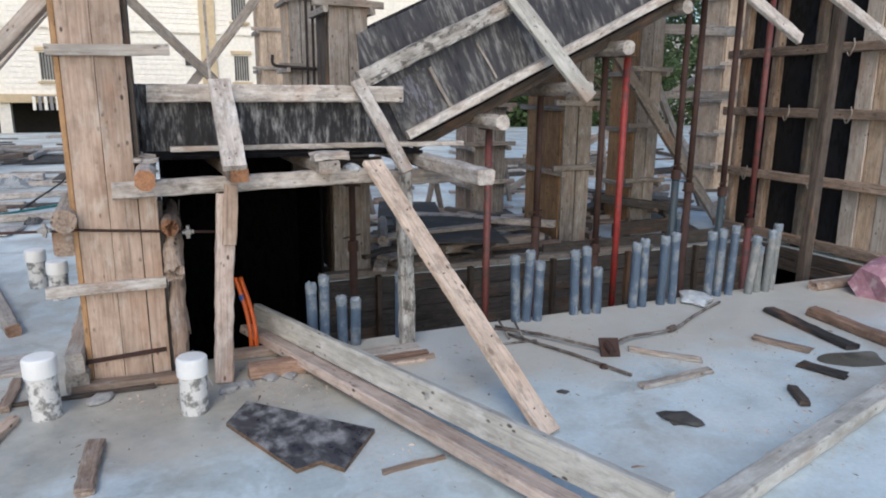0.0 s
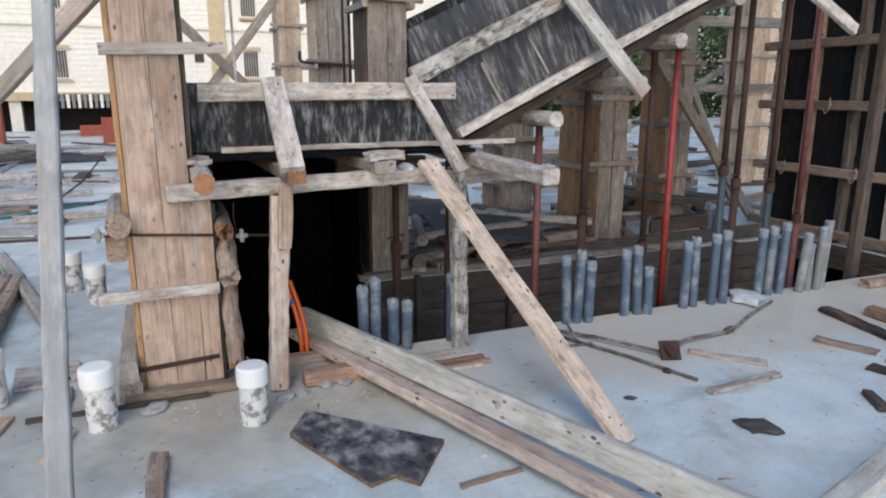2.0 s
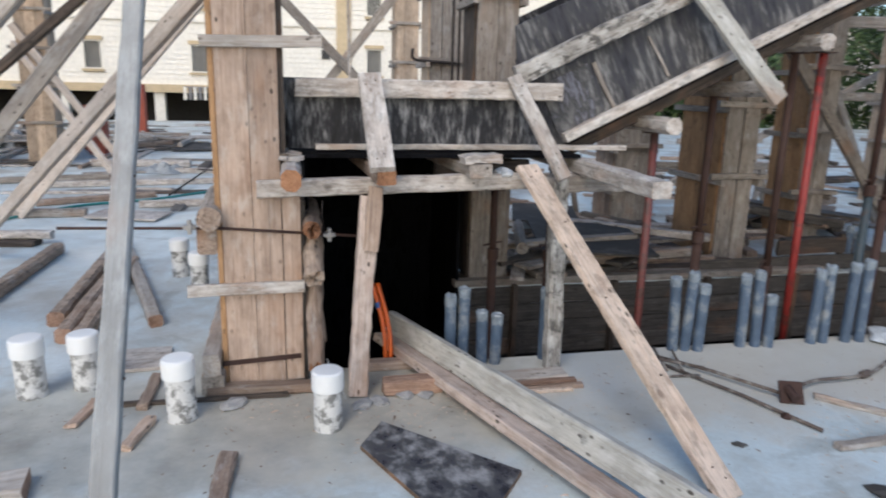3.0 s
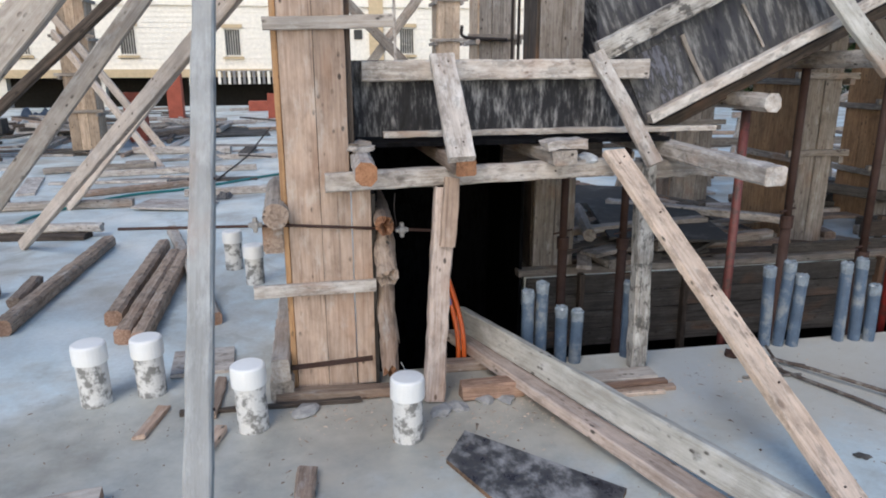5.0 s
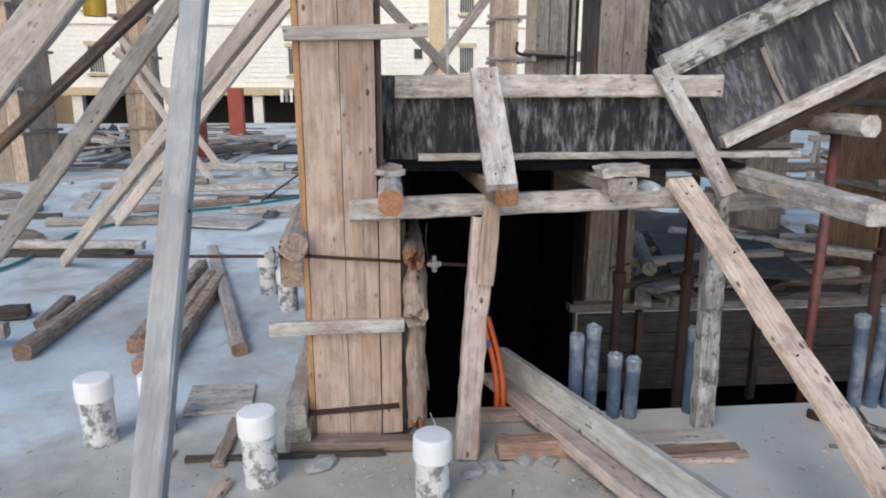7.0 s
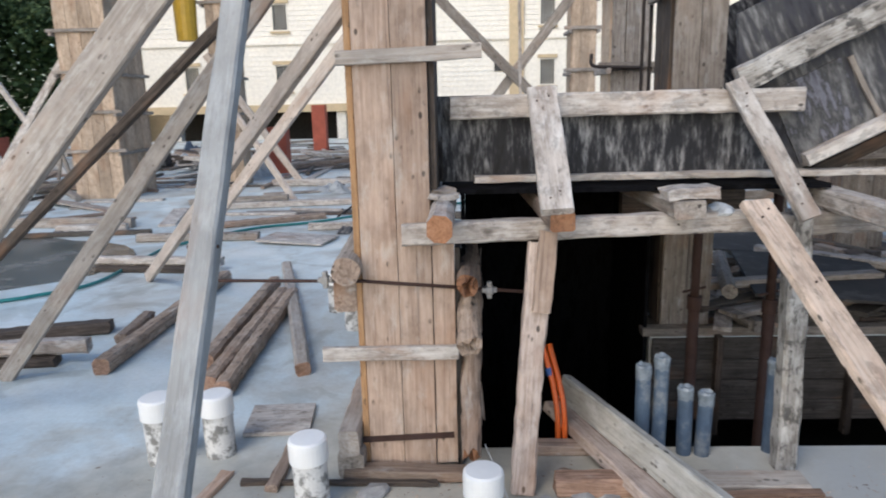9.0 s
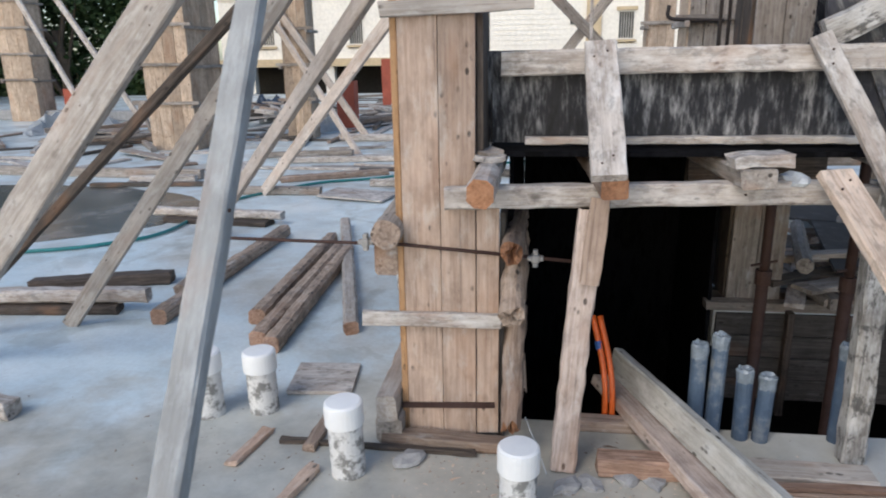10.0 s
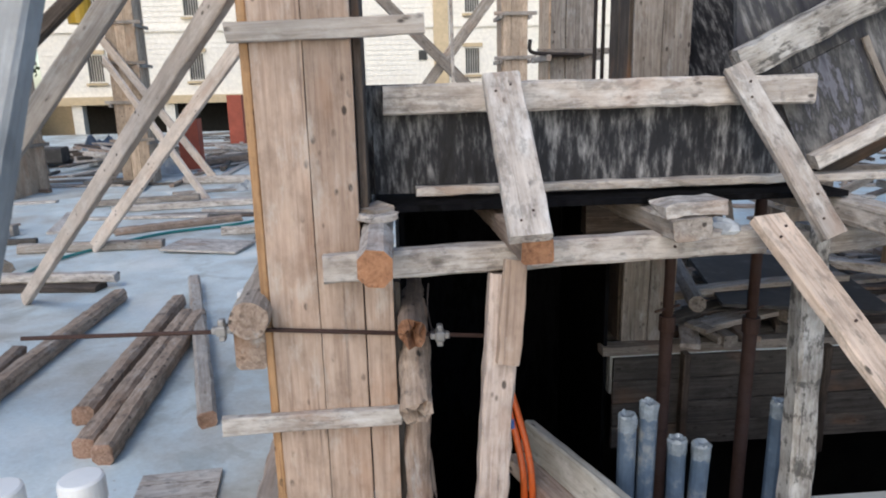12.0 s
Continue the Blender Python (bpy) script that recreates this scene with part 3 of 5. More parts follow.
# ---- the shuttered column ----
def column():
    col = base("column_formwork", (0.15, 0.18, 0), "tall brown-boarded column shutter clamped by battens and a tie rod", "formwork")
    timber("board", (0.068, 0.012, 0.02), (0.068, 0.012, 3.3), 0.026, 0.1345, WOOD_TAN, roll=90, parent=col, worn=0.0008, bend=0.0006, chamfer=0.05)
    timber("board", (0.1990, 0.013, 0.02), (0.1990, 0.013, 3.3), 0.026, 0.1245, WOOD_TAN, roll=90, parent=col, worn=0.0008, bend=0.0006, chamfer=0.05)
    timber("board", (0.306, 0.010, 0.03), (0.306, 0.010, 1.00), 0.024, 0.080, WOOD_TAN, roll=90, parent=col, worn=0.0012, bend=0.001, chamfer=0.05)
    timber("board", (-0.014, 0.178, 0.02), (-0.014, 0.178, 3.3), 0.345, 0.024, WOOD_ORANGE, "orange-faced side board", roll=90, parent=col, worn=0.001, bend=0.002)
    # Pit-side boards hold that side's shade in their darker colours.
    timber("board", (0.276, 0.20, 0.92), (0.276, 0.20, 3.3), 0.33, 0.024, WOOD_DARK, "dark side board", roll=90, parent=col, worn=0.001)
    timber("board", (0.357, 0.19, 0.0), (0.357, 0.19, 0.90), 0.33, 0.02, WOOD_DULL_SHADED, "side board with shade in its colour", roll=90, parent=col, worn=0.001)
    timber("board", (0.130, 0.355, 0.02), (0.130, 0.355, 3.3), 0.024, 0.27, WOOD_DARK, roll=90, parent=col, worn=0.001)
    timber("batten", (-0.055, -0.018, 1.588), (0.455, -0.018, 1.603), 0.026, 0.050, WOOD_RAKE, parent=col)
    timber("batten", (-0.165, -0.018, 0.500), (0.36, -0.018, 0.503), 0.028, 0.054, WOOD_PALE, parent=col)
    timber("batten", (-0.05, -0.018, 2.45), (0.40, -0.018, 2.46), 0.028, 0.062, WOOD_GREY, parent=col)
    log("side_yoke", (-0.045, -0.095, 0.842), (-0.075, 0.60, 0.842), 0.053, WOOD_GREY, WOOD_BROWN, col, 31, rough=0.10, tear=0.0, label="round log yoke with sawn end")
    timber("side_yoke", (-0.066, 0.00, 0.722), (-0.070, 0.55, 0.72), 0.085, 0.12, WOOD_BROWN, parent=col, worn=0.006)
    part("tie_rod", tube_mesh([(-0.66, -0.045, 0.806), (0.0, -0.012, 0.785), (0.62, -0.012, 0.735)], 0.0065, 8), RUST, col, "thin rusty tie rod", smooth=True)
    part("strap", box(-0.02, -0.008, 0.105, 0.34, -0.003, 0.128), RUST, col, "rusty flat strap", m=pose(0, 0, 0.02, 0, -3, 0))
    nut = bmesh.new()
    for b in ((-0.028, -0.012, -0.009, 0.028, 0.012, 0.009), (-0.009, -0.012, -0.032, 0.009, 0.012, 0.032), (-0.014, -0.02, -0.014, 0.014, 0.02, 0.014)):
        piece = box(*b, bevel=0.003)
        me = bpy.data.meshes.new("tmp")
        piece.to_mesh(me)
        piece.free()
        nut.from_mesh(me)
        bpy.data.meshes.remove(me)
    nut_mesh = mesh_of(nut, "wing_nut", GREY_STEEL)
    part("wing_nut", nut_mesh, GREY_STEEL, col, "grey cast wing nut", m=pose(0.475, -0.012, 0.745))
    part("wing_nut", nut_mesh, GREY_STEEL, col, "grey cast wing nut", m=pose(-0.135, -0.02, 0.795))
    # rough yokes along the pit side, with broken front ends
    log("side_yoke", (0.392, -0.085, 0.788), (0.405, 0.50, 0.80), 0.041, WOOD_BROWN, END_GRAIN, col, 5, rough=0.22, tear=0.05, label="splintered brown log yoke")
    log("side_yoke", (0.398, -0.135, 0.580), (0.402, 0.25, 0.770), 0.047, WOOD_LOG, WOOD_LOG, col, 9, rough=0.24, tear=0.03, label="pale rotten log yoke slanting back")
    log("side_yoke", (0.398, -0.130, 0.165), (0.408, 0.12, 0.520), 0.038, WOOD_BROWN, END_GRAIN, col, 14, rough=0.24, tear=0.05, label="splintered log yoke at the column foot")
    timber("side_yoke", (0.440, -0.03, 0.21), (0.432, 0.05, 0.36), 0.02, 0.045, WOOD_BROWN, parent=col, worn=0.006, ragged=0.04)
    timber("side_yoke", (-0.069, -0.07, 0.056), (-0.066, 0.85, 0.056), 0.105, 0.110, WOOD_GREY, parent=col, worn=0.007)
    timber("side_yoke", (-0.068, -0.105, 0.166), (-0.072, 0.80, 0.176), 0.078, 0.105, WOOD_RAKE, parent=col, worn=0.007)


column()
timber("sole_plate", (-0.10, -0.045, 0.022), (0.46, -0.075, 0.022), 0.07, 0.044, WOOD_BROWN, "low brown sole plate at the column foot", "timber", worn=0.005)


# ---- landing form over the pit ----
def landing():
    land = base("landing_formwork", (1.0, 0.6, 1.1), "black plywood landing shutter with timber walers", "formwork")
    part("side_panel", box(0.235, 0.262, 1.118, 1.685, 0.282, 1.452), PLY, land, "black film-faced side panel")
    # The underside's shade is put into the deck colour.
    part("deck", box(0.30, 0.10, 1.088, 1.75, 1.50, 1.106), PLY_SHADED, land, "plywood deck with shade in its colour")
    # Rear deck strip added only to block light from behind.
    part("deck", box(0.30, 1.504, 1.088, 1.60, 2.6, 1.106), PLY_SHADED, land, "plywood deck with shade in its colour")
    part("end_panel", box(0.235, 0.282, 1.118, 0.255, 1.50, 1.452), PLY, land)
    timber("waler", (0.335, 0.232, 1.405), (1.665, 0.205, 1.412), 0.055, 0.088, WOOD_PALE, parent=land, worn=0.004)
    timber("edge_strip", (0.425, 0.222, 1.130), (2.06, 0.245, 1.130), 0.05, 0.026, WOOD_PALE, parent=land)


def nailed(ob, length, out, *spots, side=False):
    """Rusty nail heads on a timber's upper face, or on its two sides."""
    for t, off in spots:
        for sign in ((1, -1) if side else (1,)):
            ends = []
            for lift in (out - 0.004, out + 0.004):
                local = Vector((t * length, sign * lift, off)) if side else Vector((t * length, off, lift))
                ends.append(tuple(ob.matrix_basis @ local))
            part("nail", tube_mesh(ends, 0.0038, 6), RUST, ob, "rusty nail head")


def end_grained(ob):
    ob.data.materials.append(END_GRAIN)
    ob.data.polygons[len(ob.data.polygons) - 2].material_index = 1
    return ob


landing()
fixed = timber("ledger", (0.155, -0.033, 0.963), (1.435, 0.010, 0.990), 0.06, 0.078, WOOD_PALE, "pale horizontal ledger carrying the landing joists", "timber", worn=0.004)
nailed(fixed, 1.28, 0.030, (0.10, 0.01), (0.41, -0.012), (0.45, 0.014), (0.78, 0.0), side=True)
JOISTS = "joists under the landing"
end_grained(timber("joist", (0.308, -0.365, 1.043), (0.320, 0.9, 1.048), 0.082, 0.088, WOOD_PALE, "pale joist with sawn orange end", "timber", group=JOISTS, worn=0.004, chamfer=0.26))
end_grained(timber("joist", (0.712, -0.235, 1.036), (0.66, 0.9, 1.048), 0.085, 0.066, WOOD_BROWN, "short brown joist with sawn orange end", "timber", group=JOISTS, worn=0.004))
timber("joist", (1.165, -0.12, 1.050), (1.12, 0.9, 1.050), 0.11, 0.062, WOOD_GREY, "grey split joist on the ledger", "timber", group=JOISTS, worn=0.006)
timber("packing_piece", (1.08, -0.05, 1.098), (1.28, -0.02, 1.100), 0.11, 0.034, WOOD_PALE, "thin pale packing wedge on a joist", "wedge", worn=0.012, ragged=0.02)
timber("packing_piece", (0.262, -0.03, 1.097), (0.362, 0.03, 1.099), 0.09, 0.018, WOOD_PALE, "splintered pale packing piece beside the column", "wedge", worn=0.006, ragged=0.03)
timber("packing_piece", (0.255, 0.02, 1.112), (0.350, 0.09, 1.114), 0.10, 0.014, WOOD_GREY, "thin grey packing piece stacked beside the column", "wedge", worn=0.005, ragged=0.03)
fixed = timber("strut", (0.678, 0.140, 1.470), (0.690, -0.250, 1.072), 0.108, 0.034, WOOD_PALE, "pale cracked strut leaning on the landing shutter", "strut", face=(0, -1, 0.3))
nailed(fixed, 0.55, 0.017, (0.10, 0.02), (0.14, -0.025), (0.88, 0.015), (0.93, -0.02))
fixed = timber("strut", (1.395, 0.178, 1.485), (1.592, -0.085, 1.005), 0.072, 0.030, WOOD_PALE, "short pale strut leaning on the landing shutter", "strut", face=(0, -1, 0.3))
nailed(fixed, 0.58, 0.015, (0.12, 0.01), (0.20, -0.012), (0.78, 0.012), (0.90, -0.01))
timber("post", (0.586, -0.165, 0.0), (0.660, -0.035, 0.932), 0.06, 0.088, WOOD_FRESHER, "crooked pale brown post standing on the slab edge", "post", roll=90, worn=0.006)
timber("post", (0.657, -0.112, 0.685), (0.686, -0.069, 0.978), 0.028, 0.066, WOOD_TAN, "short brown board lapped onto a post", "post", roll=90, worn=0.004)
timber("post", (1.620, 0.005, 0.0), (1.618, 0.06, 1.02), 0.080, 0.080, WOOD_SPOT, "cement-stained grey post at the pit edge", "post", roll=90, worn=0.006)
diagonal = timber("brace", (1.402, -0.060, 1.066), (1.806, -1.265, 0.015), 0.116, 0.030, WOOD_FRESH, "fresh pinkish diagonal brace board", "brace")
nailed(diagonal, 1.64, 0.015, (0.03, 0.02), (0.05, -0.025), (0.22, 0.01), (0.47, -0.02), (0.70, 0.015), (0.93, -0.01), (0.96, 0.02))
timber("cantilever_joist", (1.800, -0.62, 1.030), (1.740, 0.9, 1.062), 0.09, 0.075, WOOD_PALE, "pale joist jutting out past the landing", "timber", worn=0.004)
timber("ledger", (1.50, 0.02, 0.965), (2.10, 0.25, 0.94), 0.06, 0.085, WOOD_GREY, "short grey ledger beside the pit post", "timber", worn=0.005)

timber("lath", (1.26, -0.235, 0.028), (1.66, -0.222, 0.030), 0.035, 0.016, WOOD_SILL, "splintered reddish lath on the slab", "board")
timber("lath", (1.30, -0.275, 0.010), (1.62, -0.285, 0.010), 0.022, 0.018, WOOD_FRESH, "splintered pale lath on the slab", "board")
thing("tie_wire", tube_mesh(smooth_path([(0.445, -0.04, 0.91), (0.440, -0.05, 0.84), (0.452, -0.03, 0.765)]), 0.0022, 5), DARK_STEEL, "thin dark tie wire hanging at the column", "wire")
thing("tie_wire", tube_mesh(smooth_path([(0.45, -0.11, 0.17), (0.50, -0.17, 0.07), (0.53, -0.22, 0.012)]), 0.0014, 5), PLASTIC, "thin pale wire trailing from the column yoke", "wire")
# Added beam that blocks the bright view between deck and ledger.
timber("bearer", (1.16, 0.92, 0.908), (1.76, 0.92, 0.908), 0.08, 0.18, WOOD_DARK, "added dark bearer filling the black gap under the landing joists", "timber")
# added panels that keep the pit dark, the shaft's shade in their colour
thing("shaft_panel", box(0.39, 2.45, -2.9, 1.46, 2.48, 1.085), PLY_SHADED, "added near-black panel that darkens the back of the shaft", "panel")
thing("shaft_panel", box(0.372, 0.20, -2.9, 0.388, 2.48, 1.085), PLY_SHADED, "added near-black panel that darkens the side of the shaft", "panel")
thing("shaft_panel", box(1.465, 1.515, -2.9, 1.485, 2.48, 1.085), PLY_SHADED, "added near-black panel that darkens the far side of the shaft", "panel")

# ---- planks and boards by the opening ----
timber("plank", (0.838, 0.50, 0.128), (1.740, -2.06, 0.165), 0.05, 0.115, WOOD_PLANK, "long grey plank on edge running out of the pit", "plank", roll=-12)
timber("plank", (0.785, 0.44, 0.060), (1.655, -2.10, 0.070), 0.115, 0.048, WOOD_FRESHER, "long rosy plank under a grey one", "plank", roll=-10)
timber("bearer_block", (0.62, 0.13, 0.024), (1.02, 0.13, 0.024), 0.07, 0.048, WOOD_BROWN, "low brown bearer under the planks", "timber")
timber("bearer_block", (1.46, -2.02, 0.022), (1.84, -2.0, 0.022), 0.08, 0.044, WOOD_BROWN, "low brown bearer under the planks", "timber")
timber("sill_board", (0.70, -0.165, 0.038), (1.00, -0.165, 0.038), 0.085, 0.074, WOOD_SILL, "thick reddish brown board end lying along the pit opening", "board", worn=0.006, ragged=0.02)
timber("sill_board", (1.02, -0.13, 0.024), (1.63, -0.15, 0.024), 0.11, 0.046, WOOD_RAKE, "pale flat board lying along the pit opening", "board", worn=0.005)
timber("lath", (1.24, -0.230, 0.010), (1.69, -0.245, 0.010), 0.045, 0.02, WOOD_TAN, "thin orange lath on the slab", "board")
offcut = thing("plywood_offcut", slab_polygon([(0.66, -0.47), (1.13, -0.95), (0.93, -1.21), (0.86, -1.12), (0.76, -1.15), (0.55, -0.66)], 0.002, 0.02), PLY_OFFCUT, "broken wet black plywood offcut lying on the slab", "plywood")
offcut.data.materials.append(PLY_EDGE)
for face in offcut.data.polygons:
    if abs(face.normal.z) < 0.5:
        face.material_index = 1

# orange conduits rising from the pit
for k, dx in enumerate((0.0, 0.028)):
    thing("conduit", tube_mesh(smooth_path([(0.715 + dx, 0.33, 0.40), (0.752 + dx, 0.23, 0.24), (0.765 + dx, 0.18, 0.08), (0.765 + dx, 0.20, -0.3)]), 0.012, 8), HOSE_ORANGE,
          "bent orange conduit coming up out of the pit", "conduit", group="orange conduits", smooth=True)
thing("tape_band", tube_mesh([(0.7345, 0.273, 0.312), (0.7405, 0.257, 0.285)], 0.0145, 10), BLUE_TAPE, "blue tape wound round an orange conduit", "tape")


# ---- capped drain pipes ----
def capped_pipe(x, y, h, r, lean=(0, 0), label="white capped drain pipe splashed with cement"):
    p = base("drain_pipe", (x, y, 0), label, "pipe", "capped drain pipes")
    m = pose(x, y, 0, lean[0], lean[1], RNG.uniform(0, 360))
    part("pipe", tube_mesh([(0, 0, -0.02), (0, 0, h * 0.4), (0, 0, h - 0.05)], r, 24), PVC_DIRTY, p, "cement-splashed pipe", m, smooth=False)
    bm = bmesh.new()
    prof = [(r * 1.12, h - 0.085), (r * 1.13, h - 0.08), (r * 1.13, h - 0.02), (r * 1.10, h - 0.006), (r * 0.98, h), (0.001, h + 0.003)]
    rows = [[bm.verts.new((q * math.cos(a * math.pi / 14), q * math.sin(a * math.pi / 14), z)) for a in range(28)] for q, z in prof]
    for a, b in zip(rows, rows[1:]):
        for k in range(28):
            bm.faces.new((a[k], a[(k + 1) % 28], b[(k + 1) % 28], b[k]))
    bm.faces.new(rows[0][::-1])
    part("cap", bm, PVC, p, "clean white cap", m)


capped_pipe(0.435, -0.45, 0.265, 0.060)
capped_pipe(-0.176, -0.262, 0.285, 0.062, (-1, 1))
capped_pipe(-0.655, 0.14, 0.272, 0.062, (0, -1))
capped_pipe(-0.875, 0.085, 0.285, 0.064, (1, 0))
capped_pipe(-0.515, 2.10, 0.285, 0.062, label="white capped drain pipe standing farther back")
capped_pipe(-0.335, 1.72, 0.27, 0.062, label="short white capped drain pipe farther back")


# ---- conduit sleeves along the slab edge ----
def sleeve(x, y, h, mat, lean):
    sl = base("sleeve_pipe", (x, y, 0), "dusty plastic sleeve pipe with taped mouth standing at the pit edge", "pipe", "sleeve pipes")
    m = pose(x, y, 0, lean[0], lean[1], RNG.uniform(0, 360))
    part("pipe", tube_mesh([(0, 0, -0.05), (0, 0, h)], 0.030, 14, inner=0.86), mat, sl, "", m, smooth=False)
    bm = bmesh.new()
    rows = []
    for z, r in ((h - 0.045, 0.0312), (h - 0.02, 0.0325), (h + 0.004, 0.033), (h + 0.012, 0.026), (h + 0.004, 0.012)):
        rows.append([bm.verts.new(((r + RNG.uniform(-0.0022, 0.0022)) * math.cos(k * math.pi / 7), (r + RNG.uniform(-0.0022, 0.0022)) * math.sin(k * math.pi / 7), z + RNG.uniform(-0.005, 0.006))) for k in range(14)])
    for a, b in zip(rows, rows[1:]):
        for k in range(14):
            bm.faces.new((a[k], a[(k + 1) % 14], b[(k + 1) % 14], b[k]))
    bm.faces.new(rows[-1])
    part("tape", bm, TAPE, sl, "crumpled shiny tape over the mouth", m)


SLEEVES = [(1.10, 0.13, 0.375), (1.17, 0.14, 0.405), (1.27, 0.12, 0.285), (1.34, 0.11, 0.265),
           (2.40, 0.13, 0.42), (2.47, 0.12, 0.45), (2.54, 0.10, 0.38), (2.83, 0.12, 0.42), (2.92, 0.11, 0.44), (2.99, 0.09, 0.30),
           (3.29, 0.10, 0.44), (3.37, 0.10, 0.46), (3.52, 0.09, 0.47), (3.61, 0.08, 0.49)]
for x, y, h in SLEEVES:
    sleeve(x, y, h, SLEEVE, (RNG.uniform(-2, 2), RNG.uniform(-2, 2)))
for x, y, h in ((3.97, 0.12, 0.47), (4.05, 0.11, 0.48), (4.15, 0.10, 0.50)):
    sleeve(x, y, h, SLEEVE, (RNG.uniform(-2, 2), RNG.uniform(0, 3)))
for x, y, h in ((4.31, 0.07, 0.42), (4.40, 0.08, 0.34), (4.48, 0.07, 0.45), (4.56, 0.10, 0.49)):
    sleeve(x, y, h, SLEEVE_GREY, (RNG.uniform(-2, 2), RNG.uniform(0, 5)))
for x, y, h in ((4.90, 1.60, 0.36), (5.0, 1.62, 0.30), (1.622, 0.135, 0.385)):
    sleeve(x, y, h, SLEEVE, (0, 0))


# ---- stair flight form ----
SLOPE = math.atan2(0.87, 1.81)
FLIGHT = 4.2


def flight():
    fl = base("stair_flight_formwork", (2.5, 0.8, 1.5), "sloping black plywood stair shutter rising from the landing", "formwork")
    m = Matrix.Translation((1.69, 0, 1.135)) @ Matrix.Rotation(-SLOPE, 4, "Y")
    bm = bmesh.new()
    prof = [(0.0, 0.0), (FLIGHT, 0.0), (FLIGHT, 0.65), (0.02, 0.65), (-0.10, 0.34)]
    a = [bm.verts.new((x, 0.262, z)) for x, z in prof]
    b = [bm.verts.new((x, 0.282, z)) for x, z in prof]
    bm.faces.new(a)
    bm.faces.new(b[::-1])
    for k in range(5):
        bm.faces.new((a[k], b[k], b[(k + 1) % 5], a[(k + 1) % 5]))
    part("side_panel", bm, PLY_SLOPE, fl, "greyed black film-faced side panel", m)
    part("lap_panel", box(0.02, 0.252, 0.02, 0.30, 0.2595, 0.33), PLY_GREY, fl, "greyed plywood patch", m)
    # Near-black colour stands for the shade under the flight.
    part("soffit", box(0.0, 0.284, -0.022, FLIGHT, 1.50, 0.0), PLY_SHADED, fl, "plywood soffit with shade in its colour", m)
    # Extra soffit width added to shade the heap beyond the pit.
    part("soffit", box(0.42, 1.504, -0.022, FLIGHT, 1.90, 0.0), PLY_SHADED, fl, "plywood soffit with shade in its colour", m)
    part("far_panel", box(0.42, 1.88, 0.002, FLIGHT, 1.90, 0.60), PLY, fl, "", m)
    timber("bottom_waler", m @ Vector((0.03, 0.225, 0.035)), m @ Vector((FLIGHT, 0.225, 0.035)), 0.06, 0.05, WOOD_PALE, parent=fl)
    timber("middle_waler", m @ Vector((-0.09, 0.215, 0.43)), m @ Vector((0.92, 0.215, 0.43)), 0.06, 0.092, WOOD_SPOT, parent=fl, worn=0.008)
    timber("batten", m @ Vector((0.33, 0.25, 0.32)), m @ Vector((0.36, 0.25, 0.02)), 0.010, 0.020, WOOD_GREY, parent=fl)
    timber("batten", m @ Vector((0.66, 0.254, 0.32)), m @ Vector((0.70, 0.254, 0.08)), 0.006, 0.012, WOOD_GREY, parent=fl)
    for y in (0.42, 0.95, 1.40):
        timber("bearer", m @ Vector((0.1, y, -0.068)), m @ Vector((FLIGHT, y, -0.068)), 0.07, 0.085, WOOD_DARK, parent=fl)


flight()
fixed = timber("strut", (2.30, 0.150, 1.985), (2.80, 0.02, 1.395), 0.10, 0.034, WOOD_PLANK, "pale cracked strut across the stair shutter", "strut", face=(0, -1, 0.3))
nailed(fixed, 0.78, 0.017, (0.25, 0.02), (0.30, -0.02), (0.74, 0.015), (0.90, -0.015))
fixed = timber("strut", (3.72, 0.170, 2.30), (4.48, 0.02, 1.80), 0.085, 0.034, WOOD_PALE, "pale strut high on the stair shutter", "strut", face=(0, -1, 0.3))
nailed(fixed, 0.92, 0.017, (0.55, 0.015), (0.80, -0.015))
fixed = timber("strut", (4.45, 0.170, 2.33), (5.42, 0.00, 1.80), 0.085, 0.034, WOOD_PALE, "pale strut high on the stair shutter", "strut", face=(0, -1, 0.3))
nailed(fixed, 1.1, 0.017, (0.55, 0.015), (0.80, -0.015))


def cross_joist(x, z, y0, y1, label):
    return timber("cross_joist", (x, y0, z), (x + 0.02, y1, z), 0.085, 0.085, WOOD_PALE, label, "timber", group="joists under the stair", worn=0.005, chamfer=0.25)


cross_joist(2.235, 1.255, 0.06, 1.5, "pale joist under the stair shutter on a steel prop")
cross_joist(2.82, 1.455, 0.08, 1.5, "pale joist under the stair shutter on a steel prop")
cross_joist(3.20, 1.715, 0.20, 1.5, "pale joist under the stair shutter on two steel props")
cross_joist(3.72, 2.00, 0.28, 1.5, "brown joist high under the stair shutter")
cross_joist(4.30, 2.24, 0.28, 1.5, "brown joist high under the stair shutter")


# ---- steel props ----
def prop(x, y, z0, z1, mat, label, low=None, joint=0.9):
    p = base("steel_prop", (x, y, z0), label, "prop", "steel props")
    part("outer_tube", tube_mesh([(x, y, z0), (x, y, joint)], 0.029, 12), low or mat, p, smooth=True)
    part("inner_tube", tube_mesh([(x, y, joint), (x, y, z1 - 0.006)], 0.023, 12), mat, p, smooth=True)
    part("collar", tube_mesh([(x, y, joint - 0.04), (x, y, joint + 0.03)], 0.037, 12), RUST, p)
    part("head_plate", box(x - 0.05, y - 0.05, z1 - 0.006, x + 0.05, y + 0.05, z1), RUST, p)
    part("pin", tube_mesh([(x - 0.07, y - 0.03, joint + 0.06), (x + 0.06, y + 0.02, joint + 0.07)], 0.006, 6), RUST, p)
